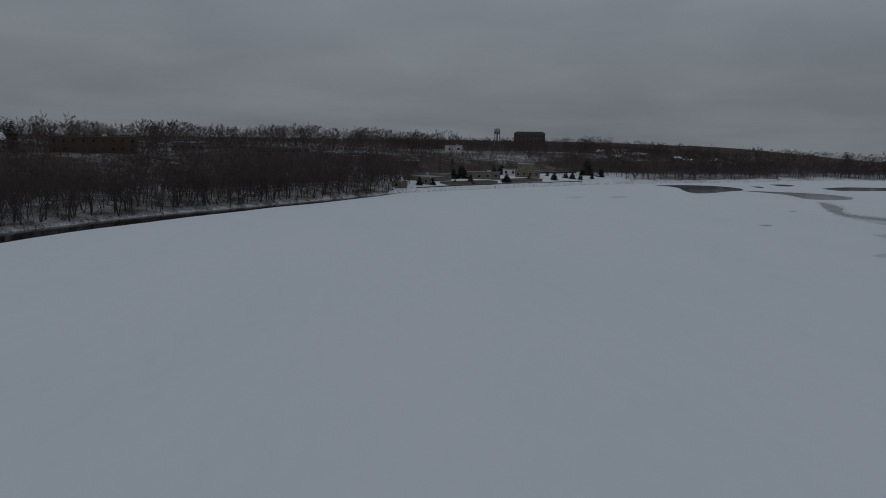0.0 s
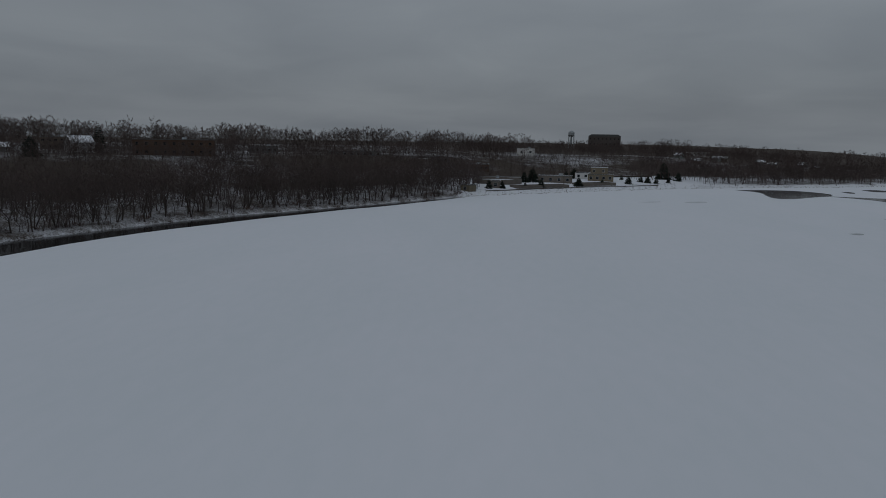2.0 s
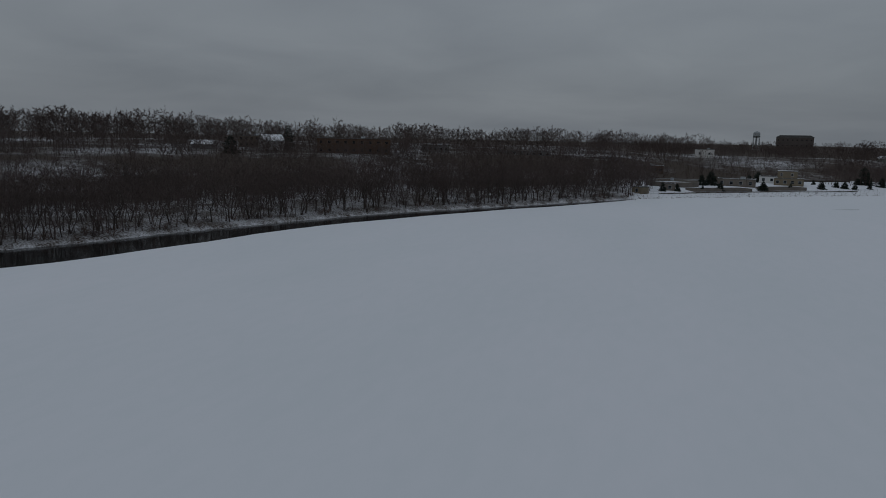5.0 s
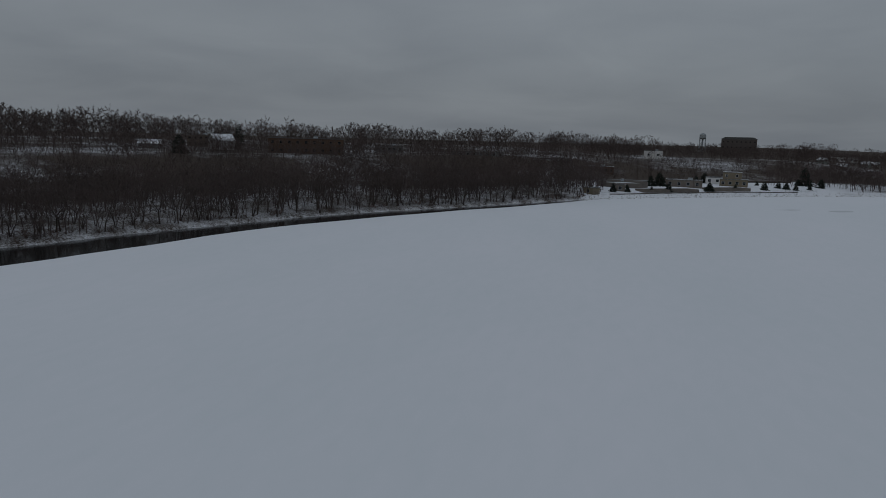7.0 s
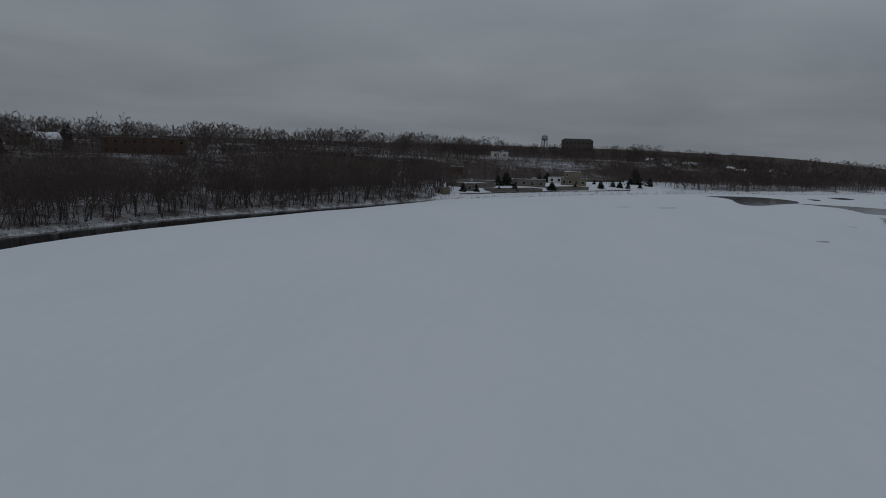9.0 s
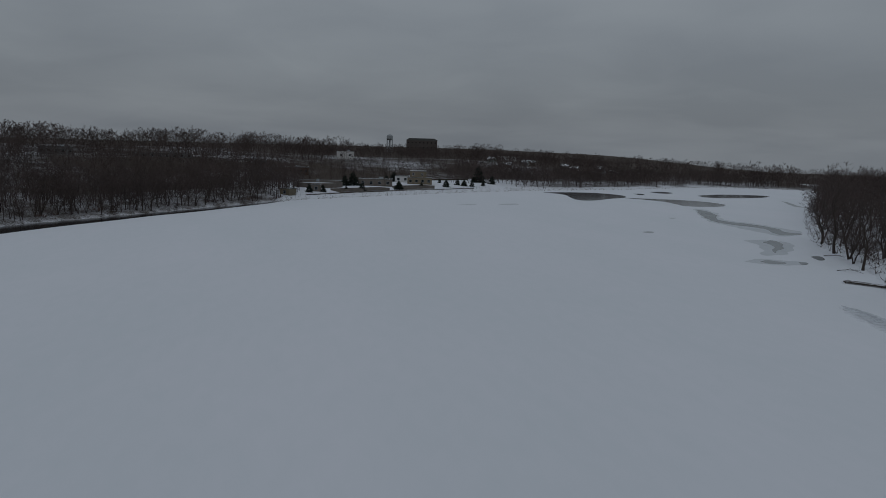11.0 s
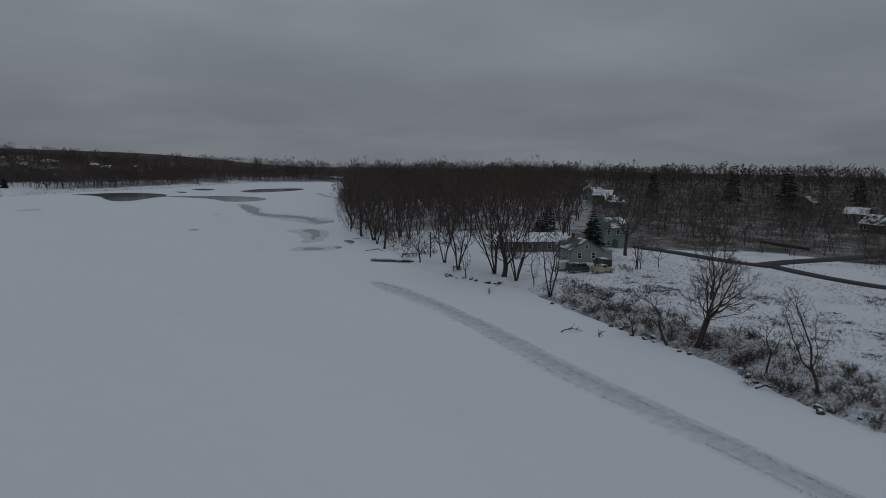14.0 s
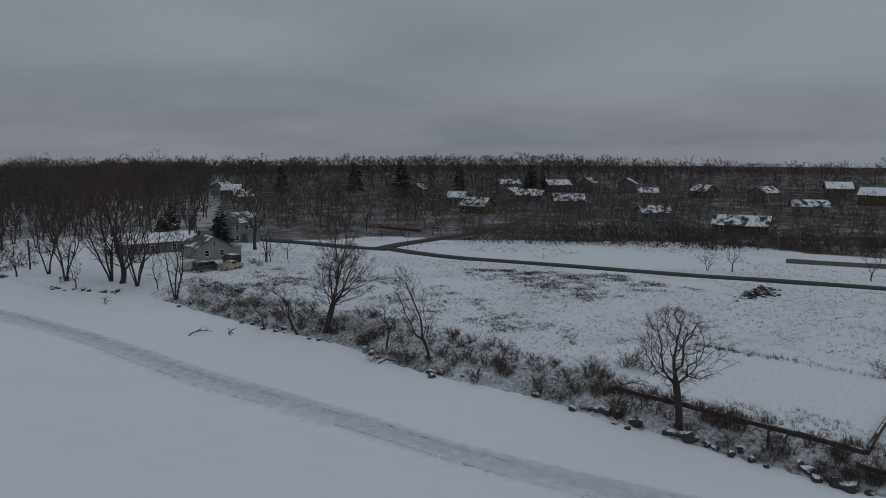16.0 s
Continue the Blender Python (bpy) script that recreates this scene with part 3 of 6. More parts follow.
POOLS = [
    ([(141, 432.2), (158.3, 437.9), (177.7, 436.1), (186.6, 414.1), (179, 393.7), (166, 385.2), (149.8, 367.7), (140.7, 366), (140.8, 381.3), (150.3, 415.7)], M_POND, "dark open pool in the lake ice"),
    ([(172.7, 393.6), (200.6, 383), (214.5, 370.5), (214.9, 347.7), (201.2, 332.6), (181.7, 333.4), (189.3, 361.3), (182.4, 381)], M_POND, "grey open pool mirroring far trees"),
    ([(240, 422.6), (265.6, 439.3), (297.9, 432.1), (279.5, 410.9), (251.2, 400.8), (233.2, 403)], M_POND, "long dark pool near the far shore"),
    ([(222, 454.2), (235.5, 460.6), (236, 443.6), (222.4, 435.1)], M_POND, "small dark pool in the ice"),
    ([(200.5, 431.7), (207.1, 434.5), (204.4, 421.8), (198.9, 419.2)], M_POND, "small dark pool in the ice"),
    ([(178.3, 314.9), (180.6, 311.8), (172.9, 286.5), (162.3, 271.8), (160.3, 259.9), (166.4, 248.9), (165.4, 233), (160.2, 223.3), (167.2, 220.7), (153.4, 214.6), (154.8, 222.3), (161.7, 237), (155.4, 249.2), (155, 261.5), (165.9, 289.6)], M_THIN, "winding lead of thin grey ice"),
    ([(135.3, 198.7), (142.4, 204.4), (139.4, 195.4), (133.5, 186.4), (123.1, 175.8), (125, 179.8), (132.6, 189)], M_THIN, "curved patch of thin grey ice"),
    ([(109.9, 162.1), (113.8, 164.1), (115.6, 159.7), (113.3, 157.4), (109.6, 159)], M_THIN, "narrow patch of thin grey ice"),
    ([(119.1, 160.3), (121.5, 159.9), (116.7, 155.5)], M_THIN, "small patch of thin grey ice"),
    ([(129.2, 168.5), (133.1, 170.9), (131.1, 166.2), (126.4, 162.2)], M_THIN, "mottled patch of thin ice near the bank"),
    ([(108.1, 223.9), (111, 225.8), (111.7, 223.4), (108.6, 220.8)], M_SLUSH, "small slushy spot in the snow"),
    ([(142.9, 273.6), (146.2, 273.3), (142.9, 270.3)], M_SLUSH, "small slushy spot in the snow"),
    ([(269.4, 380.5), (267.7, 371.9), (256.2, 350.1), (250.7, 333.9), (248, 341.1)], M_SLUSH, "slushy streak in the snow"),
    ([(87.2, 334.2), (96.7, 340.8), (97.8, 335.2), (89.7, 329.3)], M_DAMP, "faint slushy spot in the snow"),
    ([(65.5, 329), (77.4, 336.5), (73.1, 328.9)], M_DAMP, "faint slushy spot in the snow"),
]
HALOS = [
    [(131.5, 201.9), (138.2, 205), (144.1, 201.4), (141, 191.3), (128.5, 176.5), (121, 171), (115.4, 171), (127.3, 186.2)],
    [(105.3, 162.5), (112.5, 166.7), (118.2, 162.8), (122.1, 160.2), (115.2, 154.5), (107.3, 157.7)],
    [(180.3, 320.8), (184.6, 317.5), (176.3, 290.1), (165.2, 273.8), (163.8, 262.7), (169.4, 252.7), (168.8, 236.2), (168.8, 222.1), (150.5, 210.4), (150.9, 219.6), (152, 243.8), (151, 255.7), (164.8, 289.7)],
]
for pts in HALOS:
    blob("damp_ice", pts, M_DAMP, 0.006, "damp greyish snow round a melt patch", 0.8)
for pts, mat_, lab in POOLS:
    blob("melt_rim", grown(pts, 0.3 if mat_ is M_THIN else 0.6), M_POND if mat_ is M_THIN else M_SLUSH, 0.012, "slushy rim of a melt patch", 0.5)
    blob("melt_pool", pts, mat_, 0.018, lab, 0.4)


def build_trail():
    """A wet strip across the ice with trodden rows of tracks along it."""
    line = soften([(92.8, 112.7), (84.3, 81.2), (76.4, 62.5), (70.2, 48.6), (67.1, 39), (63.1, 27.7), (58.3, 14.6), (55.7, 4.6), (47.9, -25.4)], 3)
    t = np.gradient(line, axis=0); t /= np.linalg.norm(t, axis=1)[:, None]
    nrm = np.stack([-t[:, 1], t[:, 0]], -1)
    verts, faces = [], []
    cols = (-1.0, -0.72, -0.35, 0.0, 0.35, 0.72, 1.0)
    n = len(line)
    for i, (p, q) in enumerate(zip(line, nrm)):
        half = 3.2 * ease(i / 6) + 0.4 * wobble(p[0], p[1], 6)
        verts += [(*(p + q * c * half), 0.01) for c in cols]
    for i in range(n - 1):
        for k in range(6):
            a = i * 7 + k
            faces.append((a, a + 1, a + 8, a + 7))
    m = bpy.data.materials.new("wet_track")
    m.use_nodes = True
    nt = m.node_tree
    N, Lk = nt.nodes.new, nt.links.new
    b = nt.nodes["Principled BSDF"]
    b.inputs["Roughness"].default_value = 0.55
    at, geo, no = N("ShaderNodeAttribute"), N("ShaderNodeNewGeometry"), N("ShaderNodeTexNoise")
    at.attribute_name = "wet"
    no.inputs["Scale"].default_value, no.inputs["Detail"].default_value = 0.8, 5.0
    Lk(geo.outputs["Position"], no.inputs["Vector"])
    ad = N("ShaderNodeMath"); ad.operation = "MULTIPLY_ADD"; ad.inputs[1].default_value = 1.2
    mr = N("ShaderNodeMapRange"); mr.inputs["From Min"].default_value, mr.inputs["From Max"].default_value = 0.3, 1.5
    Lk(no.outputs["Fac"], ad.inputs[0]); Lk(at.outputs["Fac"], ad.inputs[2]); Lk(ad.outputs[0], mr.inputs["Value"])
    cm = N("ShaderNodeMix"); cm.data_type = "RGBA"
    cm.inputs[6].default_value, cm.inputs[7].default_value = (0.62, 0.65, 0.69, 1), (0.47, 0.505, 0.535, 1)
    Lk(mr.outputs[0], cm.inputs[0]); Lk(cm.outputs[2], b.inputs["Base Color"])
    soft_ = N("ShaderNodeMath"); soft_.operation = "MULTIPLY"; soft_.inputs[1].default_value = 0.5
    Lk(mr.outputs[0], soft_.inputs[0]); Lk(soft_.outputs[0], b.inputs["Alpha"])
    ob = mesh_from("wet_track", verts, faces, m, smooth=True)
    a = ob.data.attributes.new("wet", "FLOAT", "POINT")
    a.data.foreach_set("value", np.tile([-0.8, -0.25, 0.2, 0.5, 0.6, 0.3, -0.8], n).astype(np.float32))
    tagged(ob, "grey wet strip of slush across the snowy ice", "track", kind="structure")
    rng = np.random.default_rng(5)
    marks = []
    steps = np.concatenate([[0], np.cumsum(np.linalg.norm(np.diff(line, axis=0), axis=1))])
    for side in (-1.0, 0.9):
        for s in np.arange(2, steps[-1], 0.17):
            if wobble(s, side * 9, 5.0) < -0.35 or rng.uniform() < 0.3:
                continue
            p = np.array([np.interp(s, steps, line[:, k]) for k in (0, 1)])
            q = np.array([np.interp(s, steps, nrm[:, k]) for k in (0, 1)])
            c = p + q * (side * 1.35 + 0.4 * wobble(s, side, 7.0) + rng.normal() * 0.12)
            r = rng.uniform(0.05, 0.13)
            ang = np.sort(rng.uniform(0, 2 * np.pi, 5))
            marks.append((np.stack([c[0] + r * np.cos(ang) * 1.4, c[1] + r * np.sin(ang), np.full(5, 0.02)], -1), np.array([(0, 1, 2), (0, 2, 3), (0, 3, 4)])))
    v, f = join(marks)
    mk = mesh_from("footprints", v, f, material("trodden_slush", (0.3, 0.32, 0.335), 0.6, 0.3, 1, 6, 0))
    tagged(mk, "rows of dark trodden prints along the wet strip", "footprints", kind="stuff")


build_trail()


# ---- roads ----
def ribbon(name, points, width, label, lift=0.14):
    line = soften(points, 3)
    seg = np.concatenate([[0], np.cumsum(np.linalg.norm(np.diff(line, axis=0), axis=1))])
    s = np.arange(0, seg[-1], 2.0)
    line = np.stack([np.interp(s, seg, line[:, k]) for k in (0, 1)], -1)
    t = np.gradient(line, axis=0); t /= np.linalg.norm(t, axis=1)[:, None]
    nrm = np.stack([-t[:, 1], t[:, 0]], -1)
    zc = ground(line[:, 0], line[:, 1]) + lift
    zc = np.convolve(np.pad(zc, 3, mode="edge"), np.ones(7) / 7, mode="valid")
    verts, faces = [], []
    for p, q, z in zip(line, nrm, zc):
        h = width / 2 + 0.15 * wobble(p[0], p[1], 3)
        verts += [(*(p - q * (h + 0.2)), z - 0.3), (*(p - q * h), z), (*p, z + 0.06), (*(p + q * h), z), (*(p + q * (h + 0.2)), z - 0.3)]
    for i in range(len(line) - 1):
        for k in range(4):
            a = i * 5 + k
            faces.append((a, a + 1, a + 6, a + 5))
    return tagged(mesh_from(name, verts, faces, M_ASPHALT, smooth=True), label, "road", kind="structure")


ribbon("road", [(164, 59.6), (157.1, 47.4), (153.9, 34.7), (150.8, 15.9), (145.7, -6.4), (142.9, -25.9), (140.4, -40.4), (130.4, -98.4)], 3.9, "dark wet asphalt road cleared of snow")
ribbon("road", [(163.4, 62), (174.4, 59.6), (191.2, 53.1), (211.6, 44.9), (236.1, 40.8), (261.5, 40.2)], 4.6, "dark asphalt side road curving up between trees", 0.17)
ribbon("road", [(163.1, 59.3), (162.9, 66.5), (165.6, 75.3), (169.7, 86.8), (171, 97.4), (173, 96.8)], 4.2, "dark asphalt road leading past the houses", 0.2)


# ---- woods ----
# middle and half width of buildings that stand open towards the lake
OPEN = [(344.3, 64.4, 4.5), (295.7, 31.9, 6), (270.2, 63.4, 5.5), (393.9, 75.6, 5.5), (398, 49.7, 6.5), (394.1, 12.1, 4), (358, 1.7, 4.5), (348.4, -48, 5.5), (336.8, -89.9, 6.5), (261.3, -1.3, 5), (226.4, -26, 7.5), (363.4, 118, 4.5), (313.4, 82.9, 4), (399.8, 33.2, 4.5), (368.8, -24.3, 5.5), (336.1, 217.7, 5), (314.9, 198.5, 4.5), (295.5, 180.9, 4), (291.5, -55.8, 6), (329.7, 52.4, 6), (378.1, -83.7, 5.5), (-178.7, 398.8, 21.3), (-152.8, 476.6, 9.2), (-94, 491.6, 17.6), (-44, 498.6, 12.3), (-40.7, 498.9, 10.6), (-13.1, 500.4, 10.4), (28.3, 639.9, 7.5), (-274.7, 442, 8.8), (237.7, 868.6, 13), (-238, 405.8, 7), (-272, 383.8, 6), (217.6, 728.8, 5), (223.5, 727, 5), (221.4, 727.5, 5), (222.5, 727.2, 5), (289.2, 703.3, 5), (253.4, 680.8, 5), (255.1, 716.4, 5), (281.5, 657.7, 5), (182.2, 731.3, 5), (175.9, 645.4, 5)]


def unblocked(x, y, reach=70):
    """False on the open ground before and round the buildings."""
    az, r = np.degrees(np.arctan2(x, y)), np.hypot(x, y)
    ok = np.ones(x.shape, bool)
    for bx, by, half in OPEN:
        a0, r0 = math.degrees(math.atan2(bx, by)), math.hypot(bx, by)
        wide = math.degrees(half / r0) + 0.15
        ok &= ~((abs(az - a0) < wide) & (r > r0 - reach) & (r < r0 + 14))
    return ok


ROADS = [soften([(164, 59.6), (157.1, 47.4), (153.9, 34.7), (150.8, 15.9), (145.7, -6.4), (142.9, -25.9), (140.4, -40.4), (130.4, -98.4)], 2), soften([(163.4, 62), (174.4, 59.6), (191.2, 53.1), (211.6, 44.9), (236.1, 40.8), (261.5, 40.2)], 2), soften([(163.1, 59.3), (162.9, 66.5), (165.6, 75.3), (169.7, 86.8), (171, 97.4), (173, 96.8)], 2)]


def off_road(x, y, gap=5.5):
    return np.minimum.reduce([distance_to(r_, x, y) for r_ in ROADS]) > gap


DENSE = "dense bare broadleaf woods rising from snowy leaf litter"
bank = sow(8200, 1, -60, -1, 150, 560, lambda x, y, w, e: (w > 3.5) & (w < 68) & (w < e) & (wobble(x, y, 14) > -0.95), 7.5, 15)
scatter("bank_woods", bank[:1200], WOOD_KINDS + SLIM_KINDS[:3], M_TWIG, DENSE, "woods", 1)
bluff = sow(9500, 2, -62, -2, 200, 640, lambda x, y, w, e: (w > 46) & (w < 205) & unblocked(x, y, 16) & (wobble(x, y, 30, 1) > -1.3), 6.5, 12)
scatter("bluff_woods", bluff[:1650], HILL_KINDS, M_TWIG, "thin dark-brown trees on the snowy bluff", "woods", 2)
crest = sow(5600, 3, -62, 3, 330, 900, lambda x, y, w, e: (w > 180) & unblocked(x, y, 26) & (wobble(x, y, 40, 2) > -0.95), 8.5, 20)
crest[:, 2] += 4.5 * ease((-np.degrees(np.arctan2(crest[:, 0], crest[:, 1])) - 28) / 12)
scatter("crest_woods", crest[:1350], FAR_KINDS, M_TWIG, "bare trees along the hilltop", "woods", 3)
back = sow(4200, 4, -6, 17, 380, 700, lambda x, y, w, e: (w > 84) & (w < 190) & (wobble(x, y, 12, 3) > -0.8), 4, 9)
scatter("embankment_scrub", back[:750], SLIM_KINDS + SCRUB_KINDS, M_TWIG, "thin scrub along the snowy embankment", "scrub", 4)
north = sow(7500, 5, -6, 22, 490, 1300, lambda x, y, w, e: (w > 122) & unblocked(x, y, 16) & (wobble(x, y, 60, 4) > -0.9), 5, 10.5)
scatter("north_woods", north[:650], FAR_KINDS, M_TWIG, "bare trees between far buildings", "woods", 5)
hilltop = sow(1900, 17, -2, 24, 690, 872, lambda x, y, w, e: unblocked(x, y, 10), 8, 12.5)
scatter("hilltop_trees", hilltop[:520], FAR_KINDS, M_TWIG, "bare trees in front of the hall on the hill", "woods", 15)
screen = sow(2600, 18, -32, -1, 330, 492, lambda x, y, w, e: (w > 95) & (w < 215) & unblocked(x, y, 8), 5, 8.5)
scatter("hillside_trees", screen[:520], HILL_KINDS, M_TWIG, "thin bare trees below the hilltop buildings", "woods", 16)
rim = sow(9000, 19, -3, 22, 330, 560, lambda x, y, w, e: (w > 0.4) & (w < 4.5) & (w < e), 0.5, 1.6)
scatter("shore_brush", rim[:420], SCRUB_KINDS, M_TWIG, "low dark brush along the far waterline", "scrub", 17)
reach = sow(6600, 6, 10.5, 44, 440, 700, lambda x, y, w, e: (w > 4) & (w < 95) & (w < e) & ((x > 130) | (w > 34)) & (wobble(x, y, 16, 5) > -0.75) & unblocked(x, y, 40), 7, 14)
scatter("shore_woods", reach[:800], FAR_KINDS + WOOD_KINDS[:3], M_TWIG, "bare woods along the far shore", "woods", 6)
ridge = sow(7500, 7, 11, 64, 560, 1150, lambda x, y, w, e: (w > 85) & (e > 60) & unblocked(x, y, 40), 9, 17)
scatter("ridge_woods", ridge[:800], FAR_KINDS, M_TWIG, "wooded ridge beyond the lake", "woods", 7)
point = sow(5200, 8, 31, 61, 205, 560, lambda x, y, w, e: (e > 2.5) & (e < w) & ((np.hypot(x, y) > 198) & (np.degrees(np.arctan2(x, y)) < 56) | (e < 26) & (np.hypot(x, y) > 196)) & unblocked(x, y, 30) & off_road(x, y), 12, 18.5)
scatter("point_woods", point[:950], WOOD_KINDS, M_TWIG, "dense dark bare woods on the point", "woods", 8)
near = sow(5600, 9, 57, 126, 192, 430, lambda x, y, w, e: (e > 80) & (x > 190 + 10 * wobble(y, y, 20)) & unblocked(x, y, 9) & off_road(x, y, 4.5) & (wobble(x, y, 18, 6) > -0.8), 6, 13)
scrub = sow(5600, 13, 57, 126, 190, 360, lambda x, y, w, e: (e > 80) & (x > 188 + 8 * wobble(y, y, 20)) & unblocked(x, y, 10) & off_road(x, y, 4), 1.5, 4.5)
scatter("garden_scrub", scrub[:1200], SCRUB_KINDS, M_TWIG, "bare undergrowth and hedges between the houses", "scrub", 11)
town = sow(6500, 10, 48, 128, 400, 780, lambda x, y, w, e: (e > 100) & unblocked(x, y, 25) & off_road(x, y), 10, 19)
for grove in (near, town):
    grove[:, 2] *= 1 - 0.3 * ease((np.degrees(np.arctan2(grove[:, 0], grove[:, 1])) - 78) / 22)
scatter("neighbourhood_trees", near[:1350], HILL_KINDS + WOOD_KINDS[:3] + SLIM_KINDS, M_TWIG, "bare trees between snowy back gardens", "woods", 9)
scatter("town_trees", town[:1300], FAR_KINDS, M_TWIG, "dark mass of bare street trees", "woods", 10)
thicket = sow(5200, 16, 70, 112, 180, 245, lambda x, y, w, e: (x > 184 + 3 * wobble(y, y, 9)) & (x < 212) & (y < 46) & off_road(x, y, 5), 1.8, 4.6)
scatter("slope_thicket", thicket[:900], SCRUB_KINDS, M_TWIG, "dense brown thicket at the foot of the house slope", "scrub", 14)
brush = sow(9000, 15, 32, 46, 175, 470, lambda x, y, w, e: (e > 0.3) & (e < 9) & (e < w), 1.5, 5)
scatter("point_brush", brush[:260], SCRUB_KINDS, M_TWIG, "bare brush overhanging the ice along the point", "scrub", 13)
under = sow(5200, 14, -60, -1, 150, 560, lambda x, y, w, e: (w > 5) & (w < 110) & (w < e), 1.5, 4)
scatter("bank_undergrowth", under[:600], SCRUB_KINDS, M_TWIG, "bare undergrowth beneath the bank woods", "scrub", 12)


# ---- single trees ----
def broadleaf(x, y, h, seed, label, group="", twig=None, **how):
    ob = thing("tree", x, y, spot(x, y) - 0.15, -math.degrees(math.atan2(x, y)), label, "tree", group)
    wood, fine = grown_tree(seed, h, **how)
    mesh_from("trunk", *wood, M_BARK, ob, smooth=True)
    mesh_from("crown", *fine, twig or M_TWIG, ob)
    return ob


YOUNG = "slender young bare tree among the bank weeds"
FAN = dict(stems=5, base=0.34, crown=0.38, low=0.6, high=0.4, thick=0.013, nodes=340, twigs=9, width=0.045)
SLIM = dict(nodes=120, crown=0.24, base=0.2, low=0.4, high=0.7, thick=0.014, twigs=5)
broadleaf(114.8, 121.1, 8.3, 21, "small round-headed bare tree by the snowy landing", crown=0.45, base=0.3, nodes=220, thick=0.02)
broadleaf(116.6, 114.8, 13.1, 22, "bare tree with several stems near the landing", **FAN)
broadleaf(112.3, 106.4, 14.2, 23, "bare tree with several stems above the stony edge", **FAN)
broadleaf(109.4, 101.4, 8.3, 24, "thin leaning bare tree at the stony edge", lean=-0.15, **SLIM)
broadleaf(113.1, 94.2, 21.5, 25, "massive upright bare tree at the water's edge", twig=M_TWIG_RED, nodes=800, crown=0.36, base=0.16, low=0.6, high=0.5, thick=0.024, twigs=7, width=0.05, reach=0.6)
broadleaf(114.3, 97.8, 15.6, 26, "leaning bare tree beside the massive one", lean=-0.16, **FAN)
broadleaf(111.9, 90.0, 14.2, 27, "bare tree with several stems beside the massive one", lean=0.08, **FAN)
broadleaf(105.4, 76.8, 12.4, 28, "bare tree with slim upright stems on the bank", stems=4, base=0.4, crown=0.24, low=0.6, high=0.6, thick=0.012, nodes=220, twigs=6)
broadleaf(110.4, 84.3, 7.8, 29, YOUNG, **SLIM)
broadleaf(153.7, 90.2, 16.4, 30, "tall bare tree beside the two-storey house", nodes=320, crown=0.38, base=0.34, thick=0.024, twigs=5)
broadleaf(137.2, 77.9, 9.1, 31, "slim bare tree beside the drive", **SLIM)
broadleaf(138.3, 77.4, 7.3, 32, "slim bare tree beside the drive", **SLIM)
broadleaf(142.9, 75.7, 5.4, 33, "small round-headed bare tree on the lawn", nodes=120, crown=0.55, base=0.4, thick=0.018)
broadleaf(91.5, 42.1, 12.4, 34, "leaning bare willow with long spreading limbs", twig=M_TWIG_RED, lean=0.3, crown=0.42, base=0.36, nodes=520, low=0.4, high=0.5, thick=0.034, twigs=8, width=0.03, reach=0.45, droop=0.05)
broadleaf(91.2, 46.4, 8.3, 35, "small bare tree leaning over the ice", lean=-0.42, crown=0.42, base=0.36, nodes=240, thick=0.022, twigs=6, width=0.03)
broadleaf(92.5, 52.0, 7.0, 43, "thin bare tree leaning over the ice", lean=-0.3, crown=0.3, base=0.3, nodes=140, thick=0.018, twigs=5, width=0.03)
broadleaf(117.8, 52.3, 12.5, 36, "upright reddish bare tree behind the bank", twig=M_TWIG_RED, crown=0.36, base=0.2, nodes=420, low=0.4, high=0.5, thick=0.02, twigs=9, width=0.04, reach=0.6)
broadleaf(85.9, 31, 6.8, 37, "small round-headed bare tree among the bank weeds", crown=0.36, base=0.42, nodes=170, lean=0.1, thick=0.018, twigs=6, width=0.028)
broadleaf(81.9, 24, 11.4, 38, "crooked leaning bare tree on the weedy bank", crown=0.22, base=0.24, nodes=260, low=0.5, high=0.5, lean=-0.3, thick=0.017, twigs=6, width=0.03)
broadleaf(68.2, -4.2, 11.4, 39, "gnarled round-headed bare tree among the boulders", crown=0.36, base=0.44, nodes=900, low=0.4, high=0.42, thick=0.03, twigs=6, width=0.026, reach=0.14, droop=0.15, lean=-0.06)
broadleaf(152.5, -16.6, 6, 40, "small bare tree beside the road", nodes=120, crown=0.36, base=0.3, lean=0.1, thick=0.02)
broadleaf(151.9, -12.1, 5.6, 41, "small bushy bare tree beside the road", nodes=160, stems=4, crown=0.46, base=0.2, thick=0.012, low=0.6, high=0.4)
broadleaf(148.3, -40, 8.3, 42, "slim bare tree beside the road", **SLIM)
for k, (tx, ty, th) in enumerate([(140.9, 175.1, 21.2), (135.7, 162.9, 16.1), (127.2, 148.2, 17.4), (142, 158.8, 13.6), (149.8, 191.7, 19.5), (132.1, 157.1, 10.2)]):
    broadleaf(tx, ty, th, 60 + k, "bare tree at the edge of the point's woods", "trees on the point", nodes=300, crown=0.38, base=0.26, stems=1 + 2 * (k % 2), thick=0.018, twigs=5, width=0.05)

lone = broadleaf(426.8, 421.6, 18, 77, "lone round-headed tree above the far woods", nodes=200, crown=0.5, base=0.4, thick=0.03, width=0.2, twigs=6)


